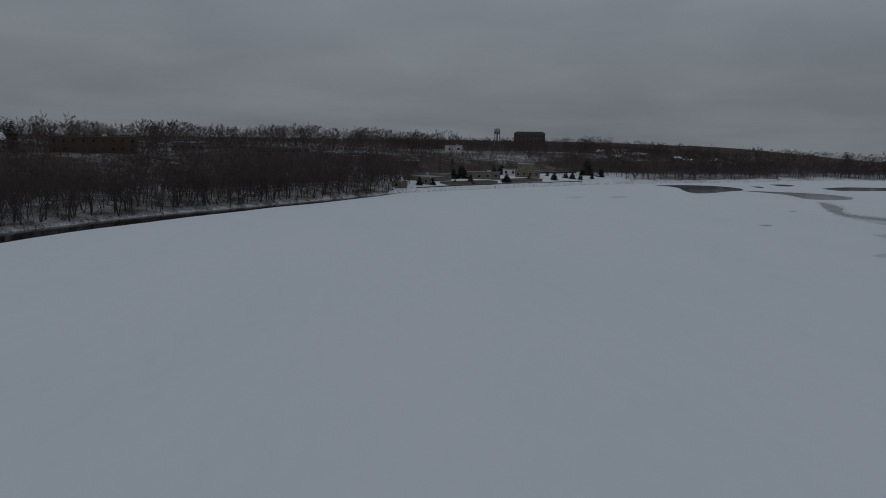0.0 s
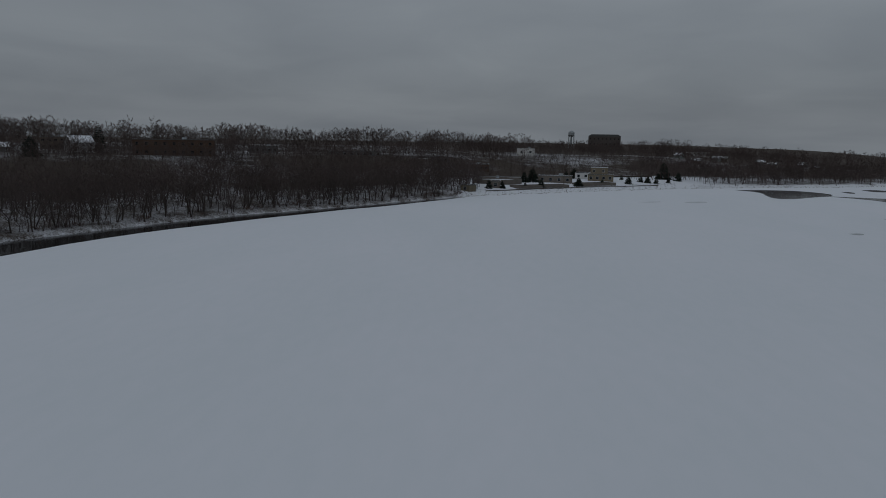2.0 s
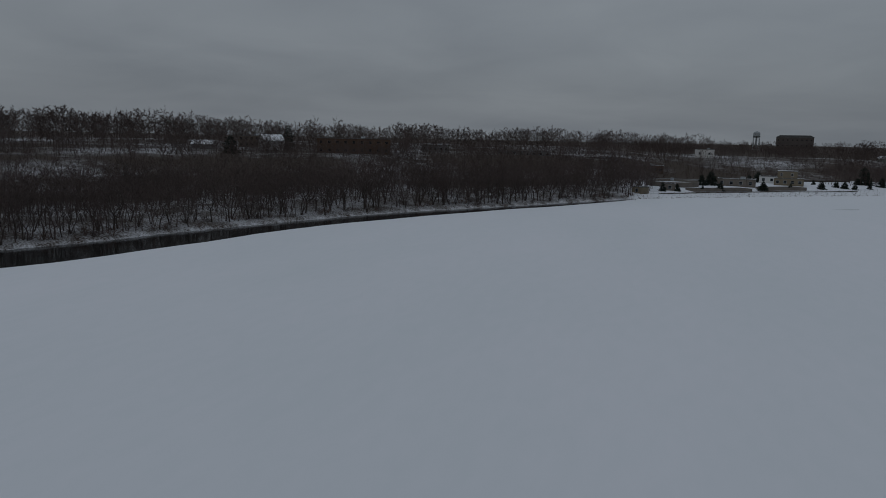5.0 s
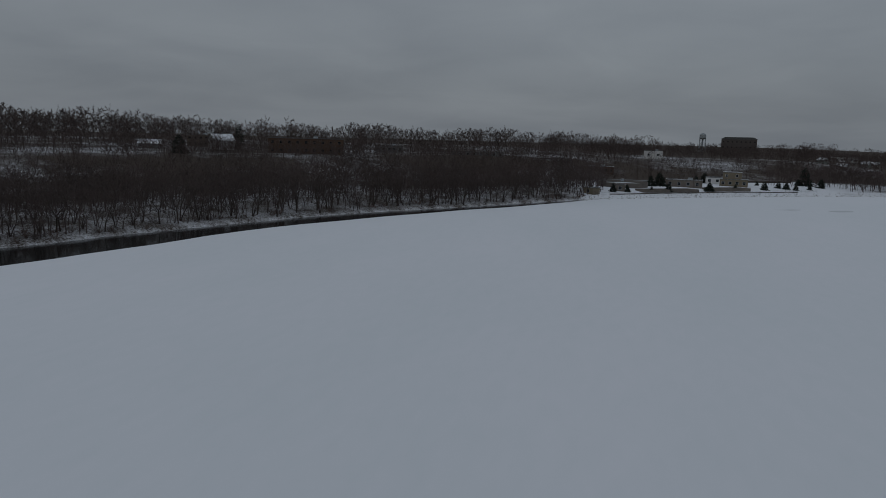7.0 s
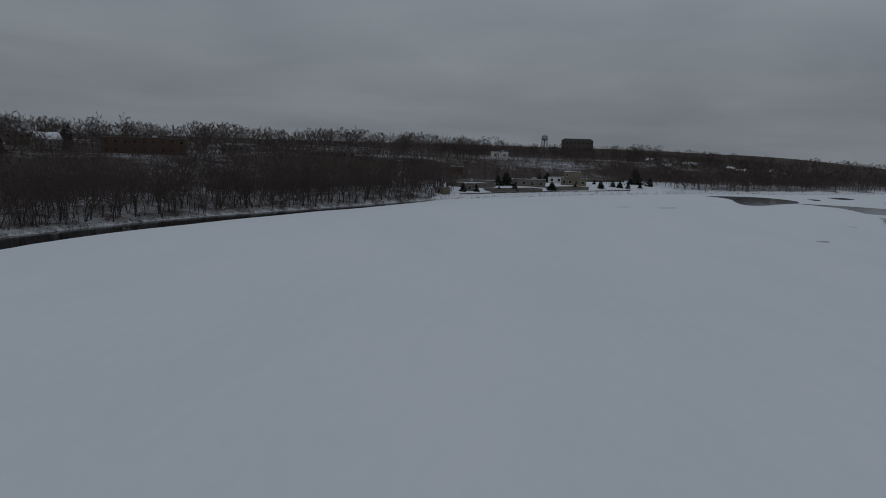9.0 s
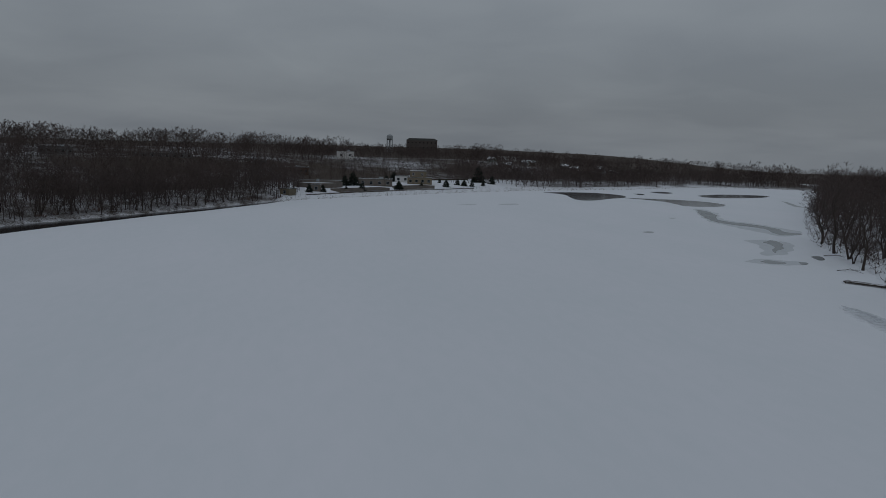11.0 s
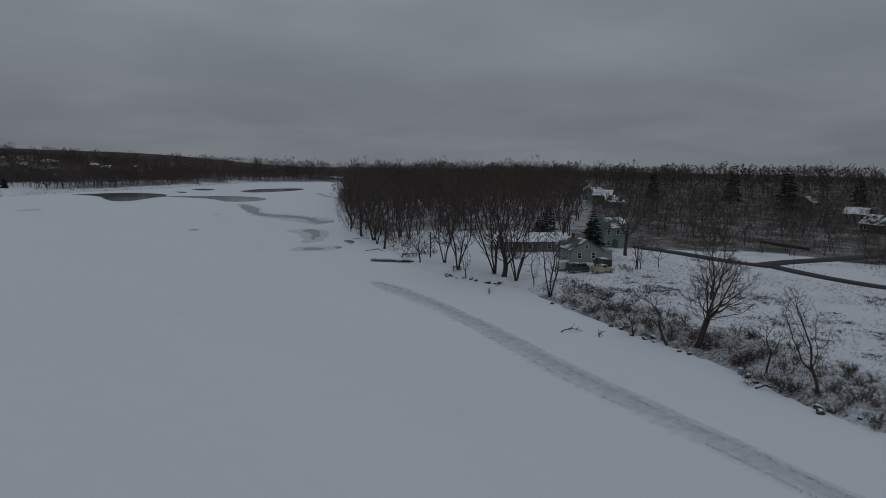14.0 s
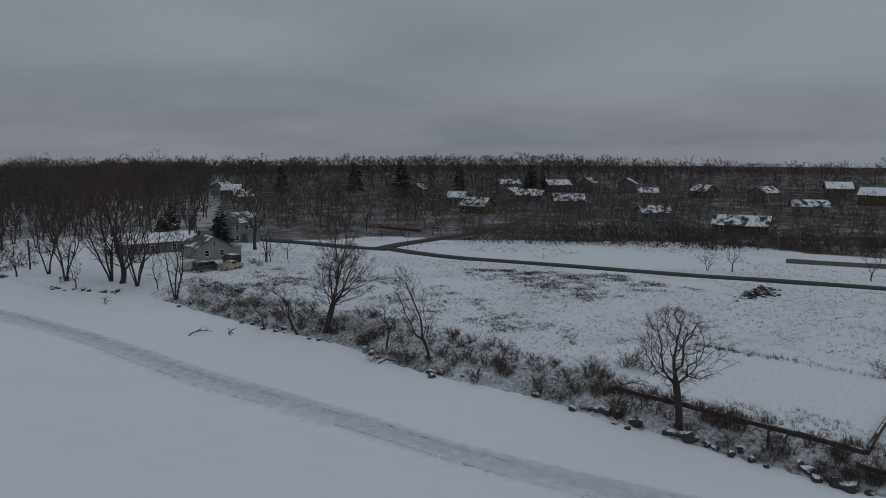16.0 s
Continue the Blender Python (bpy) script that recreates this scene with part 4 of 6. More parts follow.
def row_of_trees():
    """First line of trees on the wooded bank."""
    rng = np.random.default_rng(12)
    kinds = []
    for k in range(6):
        kinds.append(broadleaf(-500, 200 + 5 * k, 12.5, 200 + k, "bare tree with bent trunk on the channel bank", "trees on the channel bank", width=0.07,
                               nodes=130, crown=0.34 + 0.02 * k, base=0.3, lean=0.08 * (k - 2), stems=1 + 2 * (k % 2), thick=0.016, twigs=5, sides=4))
    seg = np.concatenate([[0], np.cumsum(np.linalg.norm(np.diff(WEST, axis=0), axis=1))])
    first = np.interp(110, WEST[:, 1], seg); last = np.interp(335, WEST[:, 1], seg)
    spots = []
    for s in np.arange(first, last, 3.6):
        s2 = s + rng.uniform(-1.4, 1.4)
        px, py = (np.interp(s2, seg, WEST[:, k]) for k in (0, 1))
        qx, qy = (np.interp(s2 + 1, seg, WEST[:, k]) for k in (0, 1))
        nx, ny = -(qy - py), qx - px
        off = rng.uniform(2.0, 9.0)
        spots.append((px + nx * off, py + ny * off))
    for k, (px, py) in enumerate(spots):
        m = pose(px, py, spot(px, py) - 0.15, 0, 0, rng.uniform(0, 360)) @ Matrix.Scale(rng.uniform(0.6, 1.1), 4)
        if k < 6:
            kinds[k].matrix_basis = m
        else:
            copy_thing(kinds[int(rng.integers(6))], m)


row_of_trees()


# ---- conifers ----
def fir_arrays(seed, h, wide, whorls=16, per=11):
    rng = np.random.default_rng(seed)
    trunk = tube([(0, 0, 0), (0, 0, h * 0.5), (0, 0, h)], [h * 0.018, h * 0.011, 0.01], 5)
    out = []
    for k in range(whorls):
        u = k / (whorls - 1)
        z = h * (0.07 + 0.9 * u)
        ln = wide * (1 - u) ** 0.85 * rng.uniform(0.85, 1.1) + 0.12 * wide
        for b in range(per):
            a = rng.uniform(0, 2 * np.pi)
            l = ln * rng.uniform(0.7, 1.15)
            way = np.array([np.cos(a), np.sin(a), rng.uniform(-0.25, 0.1) + 0.3 * u])
            p = np.array([0, 0, z])
            n = 9
            q = rng.uniform(0.15, 1.0, n)
            base = p + way * (l * q)[:, None] + [0, 0, -0.06 * l] * (q**2)[:, None]
            ww = way + rng.normal(size=(n, 3)) * 0.5 + [0, 0, -0.25]
            ww /= np.linalg.norm(ww, axis=1)[:, None]
            out.append(slivers(base, ww, rng.uniform(0.25, 0.5, n) * l + 0.1, 0.16 * l + 0.08, rng))
    return trunk, join(out)


def fir(x, y, h, wide, seed, label, group=""):
    ob = thing("conifer", x, y, spot(x, y) - 0.1, 0, label, "conifer", group)
    t, c = fir_arrays(seed, h, wide)
    mesh_from("trunk", *t, M_BARK, ob)
    mesh_from("crown", *c, M_FIR, ob)
    return ob


fir_kinds = []
for k, (tx, ty, th) in enumerate([(-1.7, 372.3, 4.8), (5.2, 376.5, 3.9), (18, 414.9, 6), (22.9, 418.4, 8), (29.9, 433.5, 4.2), (17.3, 382.7, 3.4), (25.9, 387.5, 5), (45, 449.1, 5.4), (51.8, 469, 6.8), (47.9, 407.3, 5.2), (63.2, 423.6, 3.4), (80.8, 462.8, 3), (80.2, 436, 5), (89.9, 448.4, 4), (93.9, 447.1, 4), (98.5, 445, 4), (110.7, 481.2, 11), (107.8, 454.5, 3.4), (117.2, 468.6, 5.8)]):
    if k < 5:
        fir_kinds.append((fir(tx, ty, th, (0.34 + 0.03 * k) * th, 300 + k, "dark green ornamental spruce on the snowy works ground", "spruces at the works"), th))
    else:
        src, sh = fir_kinds[k % 5]
        copy_thing(src, pose(tx, ty, spot(tx, ty) - 0.1, 0, 0, 67 * k) @ Matrix.Scale(th / sh, 4))
fir(155.7, 100.8, 10.2, 2.8, 320, "dark snow-dusted spruce between the two houses")
fir(152.6, 112.7, 10.9, 2.9, 321, "dark spruce behind the long low house")
fir(153.4, 116.2, 8, 2.4, 322, "dark spruce behind the long low house")
fir(-229, 411, 17.3, 3.6, 323, "tall dark spruce beside the white house on the hill")
fir(-216.3, 328.1, 9.8, 4.5, 324, "broad dark spruce on the bluff")
for k, (tx, ty, th) in enumerate([(344, 120, 21.1), (353.9, 56.4, 18.5), (346.5, 56.6, 17), (369.5, 200.9, 18.4), (387.6, 163.7, 20.7), (407, 107.5, 16.1), (396, 57.1, 12.5)]):
    fir(tx, ty, th, 0.2 * th, 330 + k, "tall dark spruce standing among the house trees", "spruces among the houses")


# ---- buildings ----
def window(parent, face, at, w, h, mats=(M_TRIM, M_PANE), cache={}):
    """A framed window; face: turn about z of the wall's outward side, at: its middle on the wall."""
    key = (round(w, 2), round(h, 2), mats[0].name)
    m = pose(*at, 0, 0, face)
    if key not in cache:
        fr = 0.09
        f = part("window", boxes((-w / 2 - fr, w / 2 + fr, -0.06, 0.0, h / 2, h / 2 + fr), (-w / 2 - fr, w / 2 + fr, -0.09, 0.0, -h / 2 - fr, -h / 2),
                                 (-w / 2 - fr, -w / 2, -0.06, 0.0, -h / 2, h / 2), (w / 2, w / 2 + fr, -0.06, 0.0, -h / 2, h / 2), (-w / 2, w / 2, -0.05, 0.0, -0.03, 0.03)), mats[0], parent)
        p = part("pane", boxes((-w / 2, w / 2, -0.025, 0.0, -h / 2, h / 2)), mats[1], f)
        cache[key] = (f.data, p.data)
    else:
        f = new("window", cache[key][0]); f.parent = parent
        p = new("pane", cache[key][1]); p.parent = f
    f.matrix_basis = m
    return f


def base_z(x, y, w, d, rz):
    c, s = math.cos(radians(rz)), math.sin(radians(rz))
    return min(spot(x + c * a - s * b, y + s * a + c * b) for a in (-w / 2, w / 2) for b in (-d / 2, d / 2)) - 0.12


def gable_house(x, y, rz, w, d, eave, rise, wall, roof, label, storeys=1, wins=3, chimney=True, name="house", group="", door=True):
    """Ridge along x. The front looks to -y, the gables to -x and +x."""
    ob = thing(name, x, y, base_z(x, y, w, d, rz), rz, label, "house", group)
    g = bmesh.new()
    out = [(-d / 2, 0), (d / 2, 0), (d / 2, eave), (0, eave + rise), (-d / 2, eave)]
    ends = [[g.verts.new((s * w / 2, py, pz)) for py, pz in out] for s in (-1, 1)]
    g.faces.new(ends[0]); g.faces.new(ends[1][::-1])
    for k in range(5):
        g.faces.new((ends[0][k - 1], ends[1][k - 1], ends[1][k], ends[0][k]))
    part("wall", g, wall, ob)
    over, th = 0.45, 0.22
    slope = rise / (d / 2)
    for side in (-1, 1):
        r = bmesh.new()
        e0 = (side * (d / 2 + over), eave - slope * over + 0.02)
        top = (0.0, eave + rise + 0.02)
        ring = [e0, top, (top[0], top[1] + th), (e0[0], e0[1] + th)]
        a = [r.verts.new((-w / 2 - over, py, pz)) for py, pz in ring]
        b = [r.verts.new((w / 2 + over, py, pz)) for py, pz in ring]
        r.faces.new(a); r.faces.new(b[::-1])
        for k in range(4):
            r.faces.new((a[k - 1], b[k - 1], b[k], a[k]))
        part("roof", r, roof, ob)
    hh = eave / storeys
    for st in range(storeys):
        zc = hh * st + hh * 0.56
        for k in range(wins):
            px = (k + 0.5) / wins * w - w / 2
            if door and st == 0 and k == wins // 2:
                continue
            window(ob, 0, (px, -d / 2, zc), 0.9, 1.15)
            window(ob, 180, (px, d / 2, zc), 0.9, 1.15)
        for k in (-1, 1):
            for s, face in ((-1, -90), (1, 90)):
                window(ob, face, (s * w / 2, k * d * 0.22, zc), 0.85, 1.15)
    if rise > 1.6:
        for s, face in ((-1, -90), (1, 90)):
            window(ob, face, (s * w / 2, 0, eave + rise * 0.35), 0.7, 0.9)
    if door:
        dr = part("door", boxes((-0.48, 0.48, -d / 2 - 0.06, -d / 2, 0.15, 2.2)), M_BROWN, ob)
        part("step", boxes((-0.8, 0.8, -d / 2 - 0.9, -d / 2 - 0.062, 0.0, 0.2)), M_CONC, ob)
    if chimney:
        part("chimney", boxes((w * 0.2, w * 0.2 + 0.6, 0.3, 0.9, eave + rise * 0.4, eave + rise + 0.9)), M_BRICK, ob)
    return ob


def block_house(x, y, rz, w, d, h, wall, label, wins=6, rows=1, name="building", snow=True, category="building"):
    """Flat roof behind a low parapet; the front looks to -y."""
    ob = thing(name, x, y, base_z(x, y, w, d, rz), rz, label, category)
    part("wall", boxes((-w / 2, w / 2, -d / 2, d / 2, 0, h)), wall, ob)
    part("parapet", boxes((-w / 2 - 0.12, w / 2 + 0.12, -d / 2 - 0.12, -d / 2 + 0.2, h, h + 0.4), (-w / 2 - 0.12, w / 2 + 0.12, d / 2 - 0.2, d / 2 + 0.12, h, h + 0.4),
                          (-w / 2 - 0.12, -w / 2 + 0.2, -d / 2 + 0.2, d / 2 - 0.2, h, h + 0.4), (w / 2 - 0.2, w / 2 + 0.12, -d / 2 + 0.2, d / 2 - 0.2, h, h + 0.4)),
         M_ROOF_SNOW if snow else M_CONC, ob)
    part("roof", boxes((-w / 2 + 0.2, w / 2 - 0.2, -d / 2 + 0.2, d / 2 - 0.2, h, h + 0.12)), M_ROOF_SNOW, ob)
    for r in range(rows):
        for k in range(wins):
            window(ob, 0, ((k + 0.5) / wins * w - w / 2, -d / 2, (r + 0.55) / rows * h), min(1.5, w / wins * 0.6), min(1.5, h / rows * 0.5), (M_BROWN if wall in (M_BRICK, M_BROWN, M_DARKBRICK) else M_STEEL, M_PANE))
    if w > 12:
        part("roof_unit", boxes((w * 0.1, w * 0.1 + 2.4, -1.0, 1.0, h + 0.12, h + 1.4), bevel=0.08), M_STEEL, ob)
    return ob


def facing(x, y):
    """Turn that points a building's front at the lake's middle."""
    return -math.degrees(math.atan2(x, y))


# the green bungalow, the long low house and the two-storey house beside the landing
CX, CY = (136.7, 91.8)
bungalow = gable_house(CX + 3.4, CY + 2.6, 56, 9.5, 7.6, 3.0, 2.1, M_GREEN, M_ROOF_BARE, "pale green bungalow with a patchy snow-covered roof", 1, 3, True, "bungalow", door=False)
part("porch", boxes((-4.2, 1.0, -6.4, -3.802, 0.0, 2.5), (-4.5, 1.3, -6.7, -3.82, 2.5, 2.68)), M_GREEN, bungalow, "pale green lean-to")
LX, LY = (142.6, 108.9)
longhouse = gable_house(LX + 2, LY + 3, -36, 15, 8, 2.7, 1.7, M_GREY, M_ROOF_SNOW, "long low grey house under a white snowy roof", 1, 6, False, "long_house")
TX, TY = (165.6, 101.5)
tall_house = gable_house(TX + 3, TY + 2, -30, 8, 7.5, 5.4, 2.3, M_TEAL, M_ROOF_BARE, "two-storey grey-green house with a steep roof", 2, 3, True, "two_storey_house")
part("lean_to", boxes((-1.0, 2.0, -6.0, -3.76, 0.0, 2.3), (-1.2, 2.2, -6.2, -3.77, 2.3, 2.45)), M_TEAL, tall_house)

WALLS = [M_DULL, M_GREY, M_BROWN, M_TEAL, M_BROWN, M_GREY]
COLOURS = ["dull beige", "grey", "brown", "grey-green", "brown", "grey"]
for k, (hx, hy, turn, hw, hd, he, st) in enumerate([(344.3, 64.4, 65, 9, 8, 3.2, 1), (295.7, 31.9, 10, 12, 9, 3.6, 1), (270.2, 63.4, -35, 11, 8, 3, 1), (393.9, 75.6, 15, 11, 8, 4.8, 2), (398, 49.7, 25, 13, 9, 4, 1), (394.1, 12.1, 80, 8, 9, 5, 2), (358, 1.7, 10, 9, 7, 3.2, 1), (348.4, -48, 55, 11, 9, 4.4, 2), (336.8, -89.9, -10, 13, 9, 4.6, 2), (261.3, -1.3, 20, 10, 7, 2.6, 1), (226.4, -26, -5, 15, 7, 2.5, 1), (363.4, 118, 70, 9, 8, 3.2, 1), (313.4, 82.9, -15, 8, 7, 3, 1), (399.8, 33.2, 75, 9, 8, 5, 2), (368.8, -24.3, -50, 11, 8, 3.4, 1), (336.1, 217.7, 60, 10, 8, 4.6, 2), (314.9, 198.5, -10, 9, 8, 4.6, 2), (295.5, 180.9, 15, 8, 7, 3, 1), (291.5, -55.8, 10, 12, 8, 3.2, 1), (329.7, 52.4, -20, 12, 8, 3.2, 1), (378.1, -83.7, 15, 11, 8, 4.6, 2)]):
    gable_house(hx, hy, facing(hx, hy) + turn, hw, hd, he, 2.2 + 0.3 * (k % 3), WALLS[k % 6], M_ROOF if k % 4 else M_ROOF_SNOW,
                COLOURS[k % 6] + (" two-storey" if st == 2 else " one-storey") + " house with snow on its roof among trees", st, 3, k % 2 == 0, group="houses of the neighbourhood")

for hx, hy, hw, hd, hh, wall_, lab, wn, rw in [
    (-178.7, 398.8, 42.7, 14, 9.2, M_BRICK, "long brown brick building with a flat roof on the hill", 9, 2),
    (-152.8, 476.6, 18.4, 10, 4.7, M_GREY, "low grey flat-roofed building on the hill", 5, 1),
    (-94, 491.6, 35.3, 12, 2.7, M_GREY, "long low building under a snowy flat roof", 8, 1),
    (-44, 498.6, 24.7, 10, 2.5, M_WHITE, "white low building with a flat roof", 7, 1),
    (-40.7, 498.9, 21.2, 10, 3.5, M_GREY, "low grey workshop under snow", 5, 1),
    (-13.1, 500.4, 20.8, 12, 5.1, M_BRICK, "low brick workshop with a grey roof", 6, 1),
    (28.3, 639.9, 15, 9, 7, M_WHITE, "white shed at the foot of the trees", 2, 1),
    (-274.7, 442, 17.5, 12, 7.7, M_BROWN, "brown block of flats on the hilltop", 5, 2),
    (237.7, 868.6, 26.1, 14, 6.3, M_WHITE, "far white flat-roofed school building", 6, 1),
]:
    block_house(hx, hy, facing(hx, hy), hw, hd, hh, wall_, lab, wn, rw)
gable_house(-238, 405.8, facing(-238, 405.8) + 25, 13, 9.5, 5.8, 3.8, M_WHITE, M_ROOF_SNOW, "white two-storey house on the snowy hill", 2, 3)
gable_house(-272, 383.8, facing(-272, 383.8) - 10, 13, 8, 3.0, 2.4, M_GREY, M_ROOF_SNOW, "grey hillside house under a snowy roof", 1, 4)
for k, (hx, hy) in enumerate([(217.6, 728.8), (223.5, 727), (221.4, 727.5), (222.5, 727.2), (289.2, 703.3), (253.4, 680.8), (255.1, 716.4), (281.5, 657.7), (182.2, 731.3), (175.9, 645.4)]):
    gable_house(hx, hy, facing(hx, hy) + 35 * (k % 4) - 40, 8, 6.5, 3.4, 2.0, WALLS[(k + 1) % 6], M_ROOF, "far " + COLOURS[(k + 1) % 6] + " house with a snowy roof on the slope", 1, 3,
                k % 2 == 0, group="houses on the far slope")


def water_tower(x, y, z, top):
    ob = thing("water_tower", x, y, z, 12, "pale steel water tower on tall legs", "water tower")
    h = top - z
    bm = bmesh.new()
    prof = [(0.0, 0.815), (3.0, 0.83), (4.1, 0.86), (4.1, 0.94), (3.6, 0.965), (1.2, 0.995), (0.0, 1.0)]
    rings = [[bm.verts.new((r * math.cos(a), r * math.sin(a), u * h)) for a in np.linspace(0, 2 * np.pi, 20, endpoint=False)] for r, u in prof[1:-1]]
    for a, b in zip(rings, rings[1:]):
        for k in range(20):
            bm.faces.new((a[k - 1], a[k], b[k], b[k - 1]))
    for ring, u in ((rings[0], prof[0][1]), (rings[-1], 1.0)):
        c = bm.verts.new((0, 0, u * h))
        for k in range(20):
            bm.faces.new((ring[k - 1], ring[k], c))
    part("tank", bm, M_STEEL, ob)
    bm = bmesh.new(); barrel(bm, 4.5, 4.5, 0.858 * h, 0.866 * h, 20)
    part("walkway", bm, M_CAR_DARK, ob)
    bm = bmesh.new(); barrel(bm, 0.8, 0.8, 0, 0.82 * h, 10)
    part("riser", bm, M_STEEL, ob)
    for k in range(6):
        a = k * math.pi / 3
        v, f = tube([(5.0 * math.cos(a), 5.0 * math.sin(a), 0), (3.9 * math.cos(a), 3.9 * math.sin(a), 0.865 * h)], [0.36, 0.3], 6)
        mesh_from("leg", v, f, M_STEEL, ob)
    for u in (0.25, 0.5):
        pts = [(math.cos(a) * (5.0 - 1.25 * u), math.sin(a) * (5.0 - 1.25 * u), u * h) for a in np.linspace(0, 2 * np.pi, 13)]
        v, f = tube(pts, [0.14] * 13, 4)
        mesh_from("brace_ring", v, f, M_STEEL, ob)


water_tower(104, 995.2, -4.2, 42.1)
BX, BY = 132.7, 890.7
hall = block_house(BX, BY, facing(BX, BY), 37.4, 24, 12, M_DARKBRICK, "large dark brick hall on the far hill", 8, 2)
hall.location.z = 24.7 - 3.0
part("attic", prism([(-37.4 / 2 - 0.5, 12.42), (37.4 / 2 + 0.5, 12.42), (37.4 / 2 - 3.5, 14.6), (-37.4 / 2 + 3.5, 14.6)], -12, 12), M_ROOF_BARE, hall)


# ---- waterworks on the north shore ----
def round_tank(x, y, r, h, label):
    ob = thing("round_tank", x, y, spot(x, y) - 0.2, 0, label, "tank")
    bm = bmesh.new()
    n = 40
    ring = lambda rr, z: [bm.verts.new((rr * math.cos(a), rr * math.sin(a), z)) for a in np.linspace(0, 2 * np.pi, n, endpoint=False)]
    a, b, c, d = ring(r, 0), ring(r, h), ring(r - 0.45, h), ring(r - 0.45, h - 1.1)
    for p, q in ((a, b), (b, c), (c, d)):
        for k in range(n):
            bm.faces.new((p[k - 1], p[k], q[k], q[k - 1]))
    part("wall", bm, M_CONC, ob)
    bm = bmesh.new()
    bm.faces.new(ring_pts(bm, r - 0.5, h - 0.9, n))
    part("frozen_surface", bm, M_DAMP, ob)
    part("bridge", boxes((-r, r, -0.6, 0.6, h + 0.02, h + 0.2)), M_CONC, ob)
    for s in (-0.6, 0.6):
        v, f = tube([(-r, s, h + 1.1), (r, s, h + 1.1)], [0.05, 0.05], 4)
        mesh_from("handrail", v, f, M_STEEL, ob)
    bm = bmesh.new(); barrel(bm, 0.9, 0.9, h + 0.21, h + 1.6, 12)
    part("drive_unit", bm, M_STEEL, ob)
    return ob


def ring_pts(bm, r, z, n):
    return [bm.verts.new((r * math.cos(a), r * math.sin(a), z)) for a in np.linspace(0, 2 * np.pi, n, endpoint=False)]


def long_tank(x, y, rz, w, d, h, bays, label):
    ob = thing("settling_tank", x, y, base_z(x, y, w, d, rz) - 0.1, rz, label, "tank")
    part("wall", boxes((-w / 2, w / 2, -d / 2, -d / 2 + 0.4, 0, h), (-w / 2, w / 2, d / 2 - 0.4, d / 2, 0, h), (-w / 2, -w / 2 + 0.4, -d / 2 + 0.4, d / 2 - 0.4, 0, h),
                       (w / 2 - 0.4, w / 2, -d / 2 + 0.4, d / 2 - 0.4, 0, h)), M_CONC, ob)
    part("frozen_surface", boxes((-w / 2 + 0.4, w / 2 - 0.4, -d / 2 + 0.4, d / 2 - 0.4, h - 0.8, h - 0.6)), M_DAMP, ob)
    for k in range(1, bays):
        px = -w / 2 + w * k / bays
        part("divider", boxes((px - 0.2, px + 0.2, -d / 2 + 0.4, d / 2 - 0.4, h - 0.59, h - 0.02)), M_CONC, ob)
    return ob


round_tank(2.8, 404.3, 13.5, 2.6, "round concrete settling tank with a walkway across")
long_tank(25.5, 391.2, 37, 34, 9, 2.0, 5, "long low concrete tank behind the shore")
long_tank(58, 419.2, 37, 26, 9, 2.0, 4, "low concrete tank behind the shore")
block_house(36.2, 422.8, -8, 19, 9, 4.2, M_CONC, "low grey-beige pump house", 4, 1, "pump_house")
block_house(1.9, 378.6, -4, 4.6, 5, 3.4, M_CONC, "small grey hut beside the round tank", 1, 1, "hut")
yb = block_house(65.7, 447.5, -10, 15, 10, 4.2, M_TAN, "tan block building with a raised upper storey", 4, 1, "works_building")
part("upper_storey", boxes((-6, 4, -3.6, 4, 4.42, 8.2)), M_TAN, yb)
part("upper_roof", boxes((-6.2, 4.2, -3.8, 4.2, 8.2, 8.5)), M_ROOF_SNOW, yb)
for wx in (-4, 1.5):
    window(yb, 0, (wx, -3.6, 6.4), 1.2, 1.4)
block_house(-11.7, 358.1, -40, 6, 5, 3.2, M_TAN, "pale block wall building at the wood's edge", 1, 1, "hut")
block_house(57.3, 467.8, -12, 9, 8, 4.0, M_WHITE, "small white shed beside the works building", 2, 1, "shed")


def wire_fence(points, h, gap, label):
    line = soften(points, 2)
    seg = np.concatenate([[0], np.cumsum(np.linalg.norm(np.diff(line, axis=0), axis=1))])
    s = np.arange(0, seg[-1], gap)
    px, py = np.interp(s, seg, line[:, 0]), np.interp(s, seg, line[:, 1])
    pz = np.maximum(ground(px, py), 0)
    ob = thing("fence", px[0], py[0], pz[0], 0, label, "fence")
    v, f = tube([(0, 0, -0.3), (0, 0, h)], [0.06, 0.05], 5)
    first = mesh_from("post", v, f, M_STEEL, ob)
    for a, b, c in zip(px[1:], py[1:], pz[1:]):
        again(first, "post", pose(a - px[0], b - py[0], c - pz[0]), ob)
    for u in (0.45, 0.95):
        v, f = tube(np.stack([px - px[0], py - py[0], pz - pz[0] + h * u], -1), np.full(len(px), 0.035), 4)
        mesh_from("rail", v, f, M_STEEL, ob)


wire_fence([(-8.1, 353.7), (24.9, 378.3), (60.9, 406.8), (111.1, 444.4)], 1.7, 3.0, "thin wire fence along the works shore")


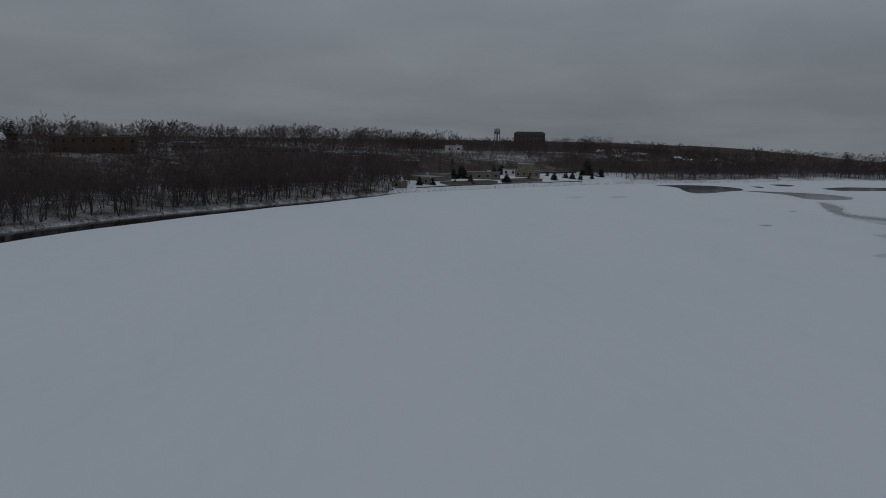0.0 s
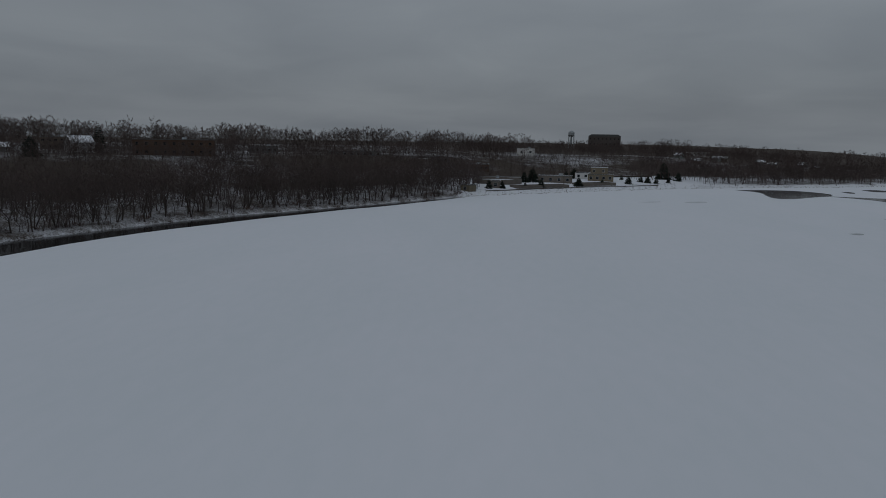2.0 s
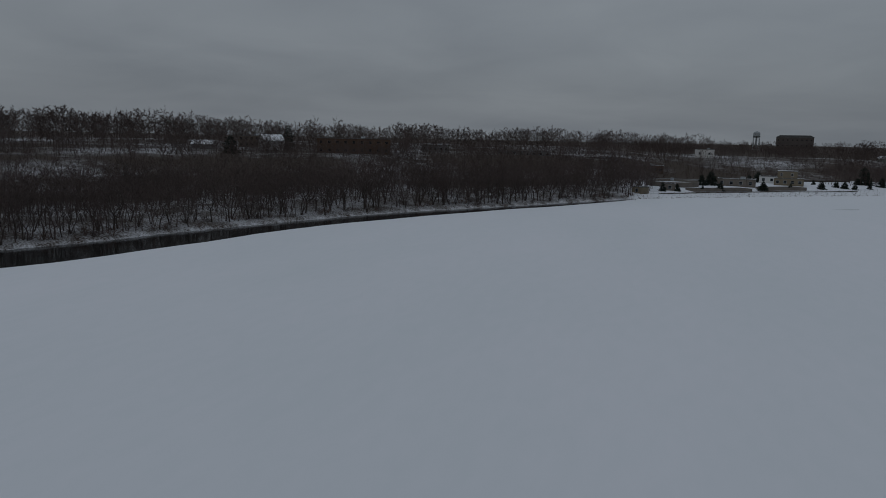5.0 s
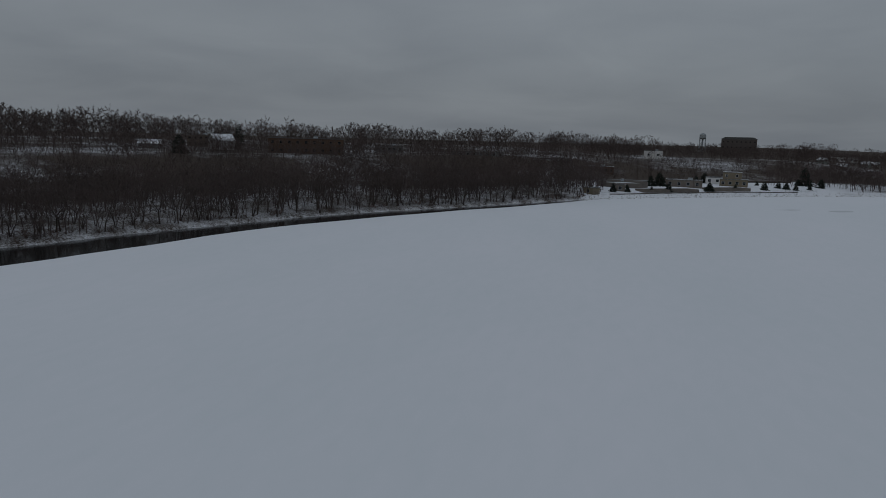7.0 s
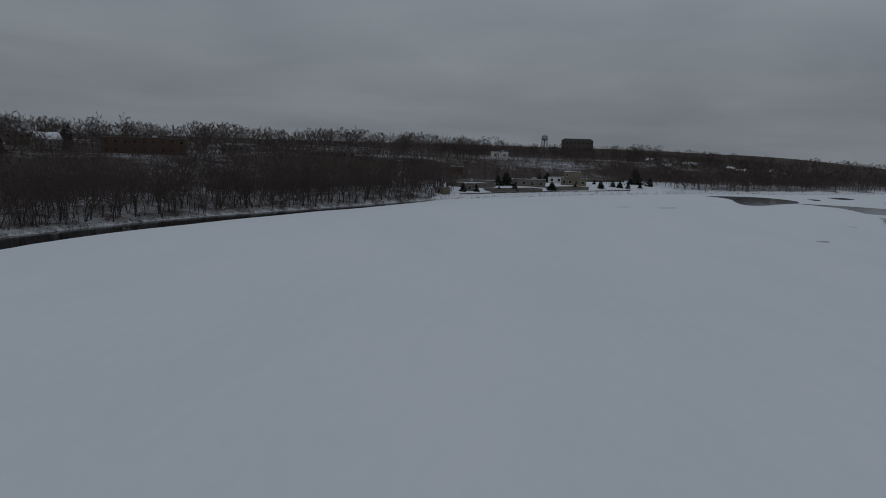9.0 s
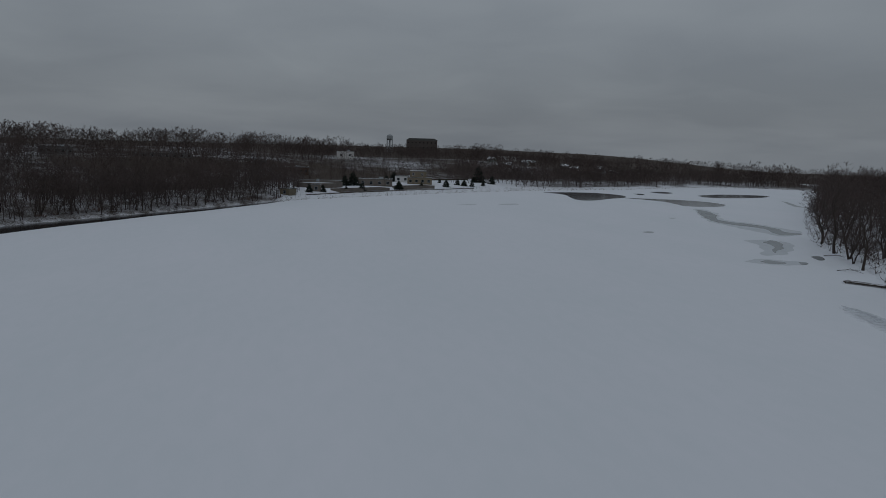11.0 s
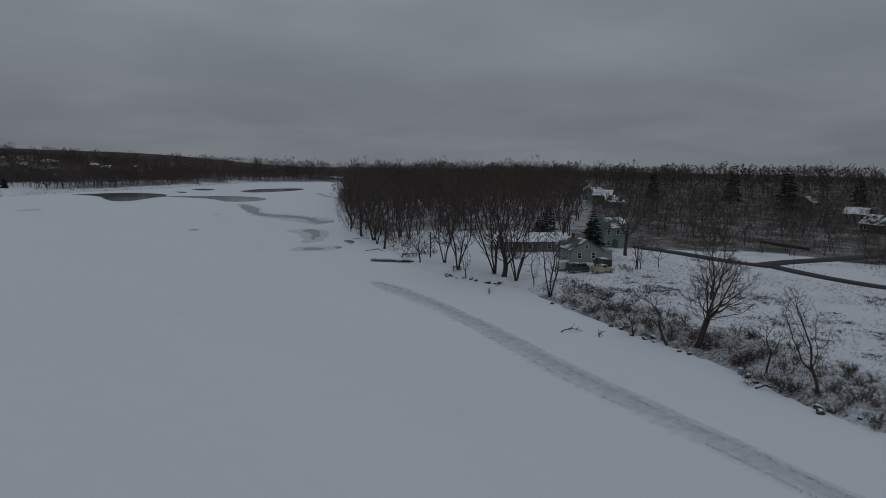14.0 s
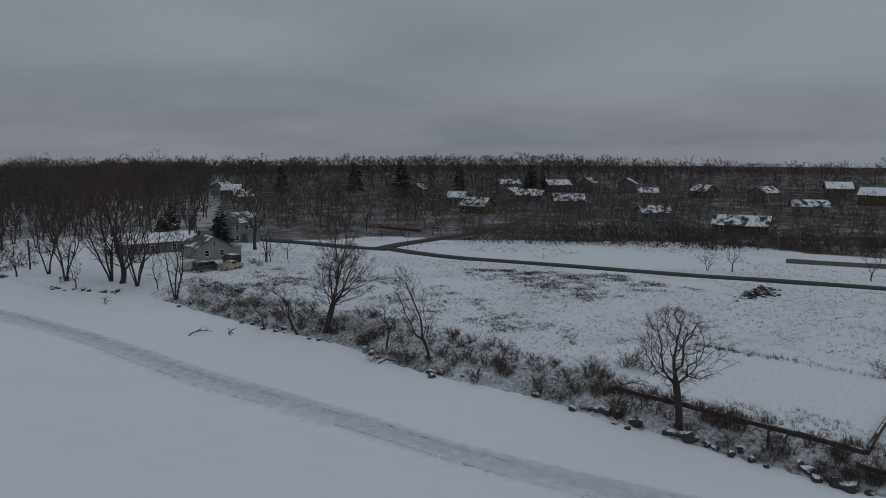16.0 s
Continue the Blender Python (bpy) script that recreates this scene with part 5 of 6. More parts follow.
def retaining(points, h, th, mat, name, label, top=0.0):
    """A low wall that follows the ground, set down to its foot."""
    line = soften(points, 2)
    t = np.gradient(line, axis=0); t /= np.linalg.norm(t, axis=1)[:, None]
    nrm = np.stack([-t[:, 1], t[:, 0]], -1) * th / 2
    z = np.maximum(ground(line[:, 0], line[:, 1]), 0)
    verts = []
    for p, q, c in zip(line, nrm, z):
        j = 0.06 * wobble(p[0], p[1], 1.0)
        verts += [(*(p - q), c - 0.5), (*(p - q), c + h + j), (*(p + q), c + h + j), (*(p + q), c - 0.5)]
    faces = []
    for i in range(len(line) - 1):
        for k in range(4):
            a, b = i * 4 + k, i * 4 + (k + 1) % 4
            faces.append((a, b, b + 4, a + 4))
    e = 4 * (len(line) - 1)
    faces += [(3, 2, 1, 0), (e, e + 1, e + 2, e + 3)]
    return tagged(mesh_from(name, verts, faces, mat), label, "wall", kind="structure")


retaining([(76.5, 2.1), (74.5, -1.7), (72.4, -6.1), (68.2, -13.7), (65.2, -18.7)], 0.4, 0.3, M_TIMBER, "retaining_wall", "dark low timber retaining wall below the lawn")
retaining([(65.2, -18.8), (69.1, -20.5), (74.8, -23.2), (82.2, -27.4)], 0.4, 0.3, M_TIMBER, "retaining_wall", "dark low timber wall along the lawn's side")
retaining([(63.2, -17.6), (62.6, -18.7), (62, -19.9)], 0.3, 0.3, M_TIMBER, "retaining_wall", "short low timber edging on the bank")
retaining([(167.8, -28.8), (167.2, -38.5), (164.9, -50.2)], 0.9, 0.4, M_CONC, "road_wall", "low concrete wall beyond the road")
retaining([(208.2, 79.2), (204.2, 71.4), (200.7, 63.7)], 0.8, 0.5, M_TIMBER, "timber_barrier", "long dark timber barrier in the snow")


retaining([(-3, 361), (26, 385), (58, 410), (98, 437)], 0.4, 0.4, M_TIMBER, "shore_wall", "low dark retaining wall along the works shore")
retaining([(-6, 428), (24, 452), (60, 484), (110, 512)], 1.1, 0.5, M_TIMBER, "terrace_wall", "dark terrace wall behind the waterworks")


# ---- vehicles ----
def wheel(ob, x, y, r=0.36):
    bm = bmesh.new()
    bmesh.ops.create_cone(bm, cap_ends=True, segments=16, radius1=r, radius2=r, depth=0.24, matrix=Matrix.Rotation(radians(90), 4, "X"))
    bmesh.ops.bevel(bm, geom=[e for e in bm.edges if e.calc_face_angle(0) > 1], offset=0.04, segments=2, affect="EDGES")
    t = part("wheel", bm, M_TYRE, ob)
    t.location = (x, y, r)
    bm = bmesh.new()
    bmesh.ops.create_cone(bm, cap_ends=True, segments=12, radius1=r * 0.58, radius2=r * 0.5, depth=0.26, matrix=Matrix.Rotation(radians(90), 4, "X"))
    part("rim", bm, M_STEEL, t)


def pickup(x, y, rz):
    ob = thing("pickup_truck", x, y, spot(x, y) + 0.02, rz, "cream pickup truck with snow on hood and bed", "pickup truck")
    bm = prism([(-2.6, 0.45), (2.5, 0.45), (2.6, 0.6), (2.55, 0.95), (1.2, 1.08), (-2.6, 1.08)], -0.92, 0.92)
    bmesh.ops.bevel(bm, geom=bm.edges[:], offset=0.05, segments=2, affect="EDGES")
    part("body", bm, M_PICKUP, ob)
    bm = prism([(-0.55, 1.09), (1.3, 1.09), (0.75, 1.72), (-0.4, 1.74)], -0.8, 0.8)
    bmesh.ops.bevel(bm, geom=bm.edges[:], offset=0.06, segments=2, affect="EDGES")
    part("cab", bm, M_PICKUP, ob)
    for s in (-1, 1):
        part("side_window", boxes((-0.3, 0.75, s * 0.81 - 0.01, s * 0.81 + 0.01, 1.2, 1.6)), M_PANE, ob)
        part("headlight", boxes((2.56, 2.62, s * 0.65 - 0.15, s * 0.65 + 0.15, 0.68, 0.85)), M_TRIM, ob)
        part("bed_side", boxes((-2.6, -0.6, s * 0.87 - 0.05, s * 0.87 + 0.05, 1.09, 1.35)), M_PICKUP, ob)
    ws = prism([(1.22, 1.2), (1.25, 1.2), (0.84, 1.66), (0.81, 1.66)], -0.68, 0.68)
    part("windscreen", ws, M_PANE, ob)
    part("tailgate", boxes((-2.62, -2.54, -0.82, 0.82, 1.09, 1.35)), M_PICKUP, ob)
    part("bumper", boxes((2.61, 2.72, -0.85, 0.85, 0.42, 0.6)), M_STEEL, ob)
    for wx in (-1.65, 1.7):
        for wy in (-0.8, 0.8):
            wheel(ob, wx, wy)
    return ob


def van(x, y, rz, paint, label, name="van"):
    ob = thing(name, x, y, spot(x, y) + 0.02, rz, label, name.replace("_", " "))
    bm = prism([(-2.6, 0.4), (2.5, 0.4), (2.62, 0.7), (2.5, 1.1), (1.75, 1.25), (1.2, 1.95), (-2.5, 2.02), (-2.62, 1.2)], -0.95, 0.95)
    bmesh.ops.bevel(bm, geom=bm.edges[:], offset=0.08, segments=2, affect="EDGES")
    part("body", bm, paint, ob)
    for s in (-1, 1):
        for a, b in ((-2.3, -1.3), (-1.15, -0.15), (0.05, 1.1)):
            part("side_window", boxes((a, b, s * 0.955 - 0.012, s * 0.955 + 0.012, 1.3, 1.8)), M_PANE, ob)
        part("headlight", boxes((2.55, 2.64, s * 0.68 - 0.14, s * 0.68 + 0.14, 0.75, 0.95)), M_TRIM, ob)
    part("windscreen", prism([(1.74, 1.32), (1.78, 1.32), (1.3, 1.88), (1.26, 1.88)], -0.8, 0.8), M_PANE, ob)
    for wx in (-1.7, 1.7):
        for wy in (-0.83, 0.83):
            wheel(ob, wx, wy)
    return ob


pickup(128.5, 80.7, -20)
van(126.1, 84.8, -22, M_VAN, "dark green van parked in the snow beside the bungalow")
van(126.8, 89.1, 20, M_CAMPER, "off-white camper van behind the green van", "camper_van")
van(134.6, 84.5, 60, M_CAR_DARK, "dark parked van beside the bungalow's porch")


# ---- landing: dock, benches, pole ----
def dock(x0, y0, x1, y1, label):
    L = math.hypot(x1 - x0, y1 - y0)
    ob = thing("dock", x0, y0, 0.0, math.degrees(math.atan2(y1 - y0, x1 - x0)), label, "dock")
    n = int(L / 0.3)
    bm = boxes((0, 0.26, -0.9, 0.9, 0.42, 0.48))
    first = part("plank", bm, M_TIMBER, ob)
    for k in range(1, n):
        again(first, "plank", pose(k * 0.3, 0.02 * math.sin(k * 2.3), 0.006 * math.sin(k * 1.7)), ob)
    for s in (-0.8, 0.8):
        part("beam", boxes((0, L, s - 0.08, s + 0.08, 0.24, 0.415)), M_TIMBER, ob)
    for k in range(5):
        bm = bmesh.new()
        barrel(bm, 0.13, 0.12, -0.3, 0.24, 8, 0.4 + k * (L - 0.8) / 4, 0.6 if k % 2 else -0.6)
        part("pile", bm, M_TIMBER, ob)


dock(*(110.5, 133.7), *(118.7, 122), "weathered timber dock frozen into the lake edge")


def bench(x, y, rz, label, group):
    ob = thing("bench", x, y, max(spot(x, y), 0.0), rz, label, "bench", group)
    for k in range(3):
        part("seat_slat", boxes((-0.9, 0.9, -0.25 + 0.17 * k, -0.12 + 0.17 * k, 0.43, 0.47)), M_TIMBER, ob)
    for k in range(2):
        part("back_slat", boxes((-0.9, 0.9, 0.26, 0.3, 0.6 + 0.2 * k, 0.74 + 0.2 * k)), M_TIMBER, ob)
    for s in (-0.75, 0.75):
        part("leg", boxes((s - 0.05, s + 0.05, -0.25, -0.17, -0.1, 0.428)), M_TIMBER, ob)
        part("back_leg", boxes((s - 0.05, s + 0.05, 0.2, 0.257, -0.1, 0.95)), M_TIMBER, ob)


bench(*(119.1, 130.9), -40, "weathered timber bench facing the frozen lake", "benches at the landing")
bench(*(119, 128), -40, "weathered timber bench facing the frozen lake", "benches at the landing")
bench(*(111.7, 106.3), -40, "timber bench under the bare trees", "benches at the landing")


def pole(x, y, h, label, r=0.15, arm=0.0, name="utility_pole", category="pole"):
    ob = thing(name, x, y, max(spot(x, y), 0) - 0.3, 20, label, category)
    v, f = tube([(0, 0, 0), (0.03, 0, h / 2), (0, 0.02, h + 0.3)], [r, r * 0.85, r * 0.75], 8)
    mesh_from("shaft", v, f, M_TIMBER, ob)
    if arm:
        part("crossarm", boxes((-arm / 2, arm / 2, -0.06, 0.06, h - 0.5, h - 0.36)), M_TIMBER, ob)
    return ob


pole(120.4, 123.4, 6.3, "weathered timber post standing on the landing", 0.2)
pole(65, -11.3, 2, "short dark timber post on the weedy bank", 0.13)
pole(166, 55.7, 2.4, "thin sign post at the road junction", 0.05, 0.5, "sign_post", "sign post")
pole(137.4, 77.6, 4.9, "timber pole with a crossarm beside the drive", 0.14, 2.4)
for px_, py_, ph_ in [(12.5, 481.7, 7.7), (53.5, 511.5, 8.2), (78.1, 527.3, 8.5), (39.4, 405.2, 6.5)]:
    pole(px_, py_, ph_, "thin lamp pole at the waterworks", 0.12, 0.8, "lamp_pole", "lamp pole")


# ---- stones, driftwood, rubble ----
def rock_mesh(seed, flat=0.7):
    rng = np.random.default_rng(seed)
    bm = bmesh.new()
    bmesh.ops.create_icosphere(bm, subdivisions=2, radius=1.0)
    for v in bm.verts:
        d = v.co.normalized()
        k = 1 + 0.22 * math.sin(3.1 * d.x + seed) * math.sin(2.7 * d.y + 2 * seed) + 0.12 * math.sin(6 * d.z + 5 * d.x + seed)
        v.co = Vector((d.x * k * 1.15, d.y * k, d.z * k * flat))
    for n_ in range(5):
        a = Vector(rng.normal(size=3)).normalized()
        bmesh.ops.bisect_plane(bm, geom=bm.verts[:] + bm.edges[:] + bm.faces[:], plane_co=a * 0.72, plane_no=a, clear_outer=True)
        bmesh.ops.holes_fill(bm, edges=[e for e in bm.edges if e.is_boundary])
    return bm


rock_data = []
for k in range(6):
    bm = rock_mesh(k + 3, 0.6 + 0.06 * k)
    me = bpy.data.meshes.new("boulder")
    bmesh.ops.recalc_face_normals(bm, faces=bm.faces)
    bm.to_mesh(me); bm.free(); me.materials.append(M_STONE)
    rock_data.append(me)


def boulder(x, y, r, k, group="boulders on the bank", name="boulder", label="grey angular boulder capped with snow at the ice edge"):
    ob = new(name, rock_data[k % 6])
    ob.matrix_basis = pose(x, y, max(spot(x, y), 0) + r * 0.28, 8 * (k % 5) - 16, 6 * (k % 3), 53 * k) @ Matrix.Scale(r, 4)
    return tagged(ob, label, "boulder", group)


for k, (bx, by, br) in enumerate([(71.9, 4, 0.4), (71.7, 3.1, 0.6), (71.2, 2.3, 0.6), (70.8, 1.4, 0.6), (69.5, -0.4, 0.7), (68.3, 0.3, 0.3), (67.8, -3.7, 0.6), (67.5, -4.5, 0.6), (66.9, -5.1, 0.8), (68, -3.2, 0.5), (64.6, -8.4, 0.4), (65.1, -9.2, 0.4), (62.5, -14, 0.6), (61.6, -14.5, 0.5), (61, -15.8, 0.7), (60.6, -16.7, 0.6), (63.9, -10, 0.4), (66.1, -6.6, 0.4)]):
    boulder(bx, by, br, k)
rng_s = np.random.default_rng(31)
seg_e = np.concatenate([[0], np.cumsum(np.linalg.norm(np.diff(EAST, axis=0), axis=1))])


def along_east(y_, inland):
    """A spot so far inland from the east shore where it passes y_."""
    s = np.interp(y_, EAST[:, 1], seg_e)
    a = np.array([np.interp(s, seg_e, EAST[:, k]) for k in (0, 1)]); b = np.array([np.interp(s + 1.5, seg_e, EAST[:, k]) for k in (0, 1)])
    t = (b - a) / (np.linalg.norm(b - a) + 1e-9)
    return a[0] + t[1] * inland, a[1] - t[0] * inland


for k in range(46):
    bx, by = along_east(rng_s.uniform(-22, 84) if k < 30 else rng_s.uniform(92, 108), rng_s.uniform(-0.5, 1.2))
    boulder(bx, by, rng_s.uniform(0.2, 0.5), k + 3, "stones along the shore", "stone", "small dark stone half buried in snow")


def rubble(x, y, label):
    ob = thing("rubble_pile", x, y, spot(x, y) - 0.1, 0, label, "rubble")
    rng = np.random.default_rng(8)
    datas = []
    for k in range(4):
        bm = rock_mesh(20 + k, 0.5)
        me = bpy.data.meshes.new("slab")
        bmesh.ops.recalc_face_normals(bm, faces=bm.faces)
        bm.to_mesh(me); bm.free(); me.materials.append(M_RUBBLE)
        datas.append(me)
    along = Vector((math.sin(radians(-58)), math.cos(radians(-58)), 0))
    for k in range(150):
        u, v_ = rng.normal() * 3.2, rng.normal() * 0.9
        h = 1.5 * math.exp(-(u / 3.8) ** 2 - (v_ / 1.1) ** 2) * rng.uniform(0.3, 1.0)
        o = new("slab", datas[k % 4]); o.parent = ob
        c = along * (-u) + Vector((along.y, -along.x, 0)) * v_
        o.matrix_basis = pose(c.x, c.y, h, *rng.uniform(-35, 35, 2), rng.uniform(0, 360)) @ Matrix.Scale(rng.uniform(0.25, 0.6), 4)


rubble(*(130.3, -19), "heap of broken concrete and stones dusted with snow")


def driftwood(x, y, rz, length, seed, label):
    ob = thing("driftwood", x, y, max(spot(x, y), 0), rz, label, "driftwood")
    rng = np.random.default_rng(seed)
    parts_ = []
    main = np.array([(length * (u - 0.5), 0.25 * math.sin(4 * u), 0.06 + 0.5 * math.sin(3.1 * u) * rng.uniform(0.6, 1)) for u in np.linspace(0, 1, 7)])
    parts_.append(tube(main, np.linspace(0.09, 0.03, 7), 6))
    for k in range(4):
        p = main[1 + k]
        parts_.append(tube([p, p + [rng.uniform(0.3, 0.9), rng.uniform(-0.8, 0.8), rng.uniform(0.0, 0.4)], p + [rng.uniform(0.9, 1.6), rng.uniform(-1.5, 1.5), rng.uniform(-0.1, 0.3)]], [0.05, 0.035, 0.012], 5))
    v, f = join(parts_)
    v[:, 2] = np.maximum(v[:, 2], -0.03)
    mesh_from("branch", v, f, M_BARK, ob)


driftwood(*(87.8, 59.9), -30, 3.4, 1, "fallen dark branch lying on the snowy ice")
driftwood(*(101.7, 88.1), 40, 3.6, 2, "tangled fallen branch frozen into the ice")
driftwood(*(88.6, 55.4), 10, 0.7, 3, "small dark stick on the ice")
driftwood(*(81.6, 28.9), -75, 3.0, 4, "broken branch along the ice edge")
driftwood(*(77, 0.6), -50, 4.5, 6, "weathered fallen log on the weedy bank")


driftwood(*(136, 168), -60, 6.5, 8, "bare fallen trunk leaning from the woods onto the ice")
driftwood(*(122, 146), -50, 5.5, 9, "fallen branch lying across the snowy landing")


def drum(x, y, label):
    ob = thing("drum", x, y, max(spot(x, y), 0) - 0.05, 30, label, "drum")
    bm = bmesh.new(); barrel(bm, 0.3, 0.3, 0.0, 0.8, 18)
    part("body", bm, material("faded_blue_plastic", (0.16, 0.25, 0.34), 0.5, 0.15, 1, 9), ob)
    bm = bmesh.new(); barrel(bm, 0.31, 0.29, 0.8, 0.86, 18)
    part("lid", bm, M_TRIM, ob, "snow-white lid")
    for z in (0.26, 0.54):
        bm = bmesh.new(); barrel(bm, 0.325, 0.325, z, z + 0.04, 18)
        part("hoop", bm, M_STEEL, ob)


drum(85.4, 33.8, "faded blue drum standing at the weedy ice edge")


# ---- shrubs, weeds, grass ----
def shrub_arrays(seed, stems=13, twigs=22, width=0.02):
    """A rounded head of forking twigs on a few bent stems, one metre high."""
    rng = np.random.default_rng(seed)
    out = []
    for k in range(stems):
        a, tilt = k * 2.4 + rng.uniform(-0.4, 0.4), rng.uniform(0.1, 1.0)
        way = np.array([math.cos(a) * tilt, math.sin(a) * tilt, 1.0]); way /= np.linalg.norm(way)
        p = np.array([math.cos(a), math.sin(a), 0]) * rng.uniform(0.02, 0.18)
        bow = p + way * rng.uniform(0.3, 0.5)
        tip = bow + (way + rng.normal(size=3) * 0.35 + [0, 0, 0.1]) * rng.uniform(0.25, 0.42)
        for c, d in ((p, bow), (bow, tip)):
            ln = np.linalg.norm(d - c)
            out.append(slivers(c[None], (d - c)[None] / ln, np.array([ln * 1.15]), width * 1.3, rng))
        u = rng.uniform(0.15, 1.0, (twigs, 1))
        base = np.where(u < 0.5, p + (bow - p) * 2 * u, bow + (tip - bow) * (2 * u - 1))
        ww = way * 0.6 + rng.normal(size=(twigs, 3)) * 0.65 + [0, 0, 0.15]; ww /= np.linalg.norm(ww, axis=1)[:, None]
        out.append(slivers(base, ww, rng.uniform(0.12, 0.32, twigs), width * 0.75, rng))
    return join(out)


shrub_data = []
for k in range(6):
    v, f = shrub_arrays(400 + k, 11 + k, 24, 0.02)
    o = mesh_from("shrub", v, f, M_TWIG_RED if k % 2 else M_TWIG)
    shrub_data.append(o.data)
    bpy.data.objects.remove(o)


def shrub(x, y, h, k, label="bare twiggy shrub on the weedy bank", group="shrubs on the bank"):
    ob = new("shrub", shrub_data[k % 6])
    ob.matrix_basis = pose(x, y, max(spot(x, y), 0) - 0.05, 0, 0, 71 * k) @ Matrix.Diagonal((h * 1.25, h * 1.25, h, 1))
    return tagged(ob, label, "shrub", group)


for k, (sx, sy, sh_) in enumerate([(83.8, 0.3, 2.6), (83, -1, 2.4), (83.3, 1.2, 2.0), (79.9, 14.9, 2.6), (80.3, 16.6, 2.0), (81.6, 19.7, 2.2), (80.1, 20.6, 1.8), (82, 31.3, 1.6), (87.9, 35.3, 2.0), (94.8, 50.8, 2.2), (79.3, 4.9, 2.0), (80.4, 3.8, 2.0), (74.4, 6, 2.0), (68.8, -7.4, 2.2), (68.4, -8.6, 2.4), (69.9, -6.3, 2.0), (68, -9.5, 2.0), (64.7, -11.8, 1.8), (64.3, -12.4, 1.6), (62.1, -16.8, 2.0), (61.1, -18.3, 2.2), (85.1, -25.6, 2.2), (134.8, 79.5, 1.6), (133.3, 77.2, 1.5), (70, -3.3, 2.0), (70.8, -2.2, 1.8)]):
    shrub(sx, sy, sh_, k)
for k in range(190):
    yy = rng_s.uniform(-24, 74)
    sx, sy = along_east(yy, rng_s.uniform(0.8, 3.4) ** 2 * (1.0 if yy > 4 else 0.6))
    shrub(sx, sy, rng_s.uniform(0.7, 1.9), k)
for k in range(90):
    s_ = rng_s.uniform(np.interp(110, WEST[:, 1], np.arange(len(WEST))), np.interp(345, WEST[:, 1], np.arange(len(WEST))))
    i_ = int(s_); a_, b_ = WEST[i_], WEST[i_ + 1]
    p_ = a_ + (b_ - a_) * (s_ - i_); t_ = (b_ - a_) / np.linalg.norm(b_ - a_)
    off_ = rng_s.uniform(2, 9)
    shrub(p_[0] - t_[1] * off_, p_[1] + t_[0] * off_, rng_s.uniform(1.0, 2.6), k, "bare brush on the channel bank", "brush on the channel bank")


def tufts(name, spots, h0, h1, mat, label, seed, blades=7, width=0.03, lean=0.35):
    rng = np.random.default_rng(seed)
    n = len(spots)
    z = np.maximum(ground(spots[:, 0], spots[:, 1]), 0)
    base = np.repeat(np.stack([spots[:, 0], spots[:, 1], z - 0.03], -1), blades, 0) + rng.normal(size=(n * blades, 3)) * [0.12, 0.12, 0]
    way = rng.normal(size=(n * blades, 3)) * lean + [0, 0, 1]; way /= np.linalg.norm(way, axis=1)[:, None]
    ln = np.repeat(rng.uniform(h0, h1, n), blades) * rng.uniform(0.6, 1.1, n * blades)
    v, f = slivers(base, way, ln, width, rng)
    return tagged(mesh_from(name, v, f, mat), label, "grass", kind="stuff")


def field_spots(n, seed, x0, x1, y0, y1, keep):
    rng = np.random.default_rng(seed)
    x, y = rng.uniform(x0, x1, n), rng.uniform(y0, y1, n)
    w, e = shore(x, y)
    ok = keep(x, y, e) & off_road(x, y, 3.4)
    return np.stack([x, y], -1)[ok]


open_lawn = lambda x, y: ~((np.degrees(np.arctan2(x, y)) > 88) & (np.hypot(x, y) > 66) & (np.hypot(x, y) < 92))
tufts("bank_weeds", field_spots(60000, 41, 50, 125, -32, 84, lambda x, y, e: (e > 0.8) & (e < 11 + 5 * wobble(x, y, 7)))[:4600], 0.2, 0.7, M_TWIG, "tall dead weeds along the snowy bank", 1, 8, 0.03)
tufts("field_grass", field_spots(120000, 42, 60, 152, -40, 92, lambda x, y, e: (e > 6) & (wobble(x, y, 9, 2) + 0.5 * wobble(x, y, 3, 5) > -0.5) & open_lawn(x, y))[:11500], 0.12, 0.4, M_TWIG,
      "dead grass poking through the snow", 2, 5, 0.045, 0.7)
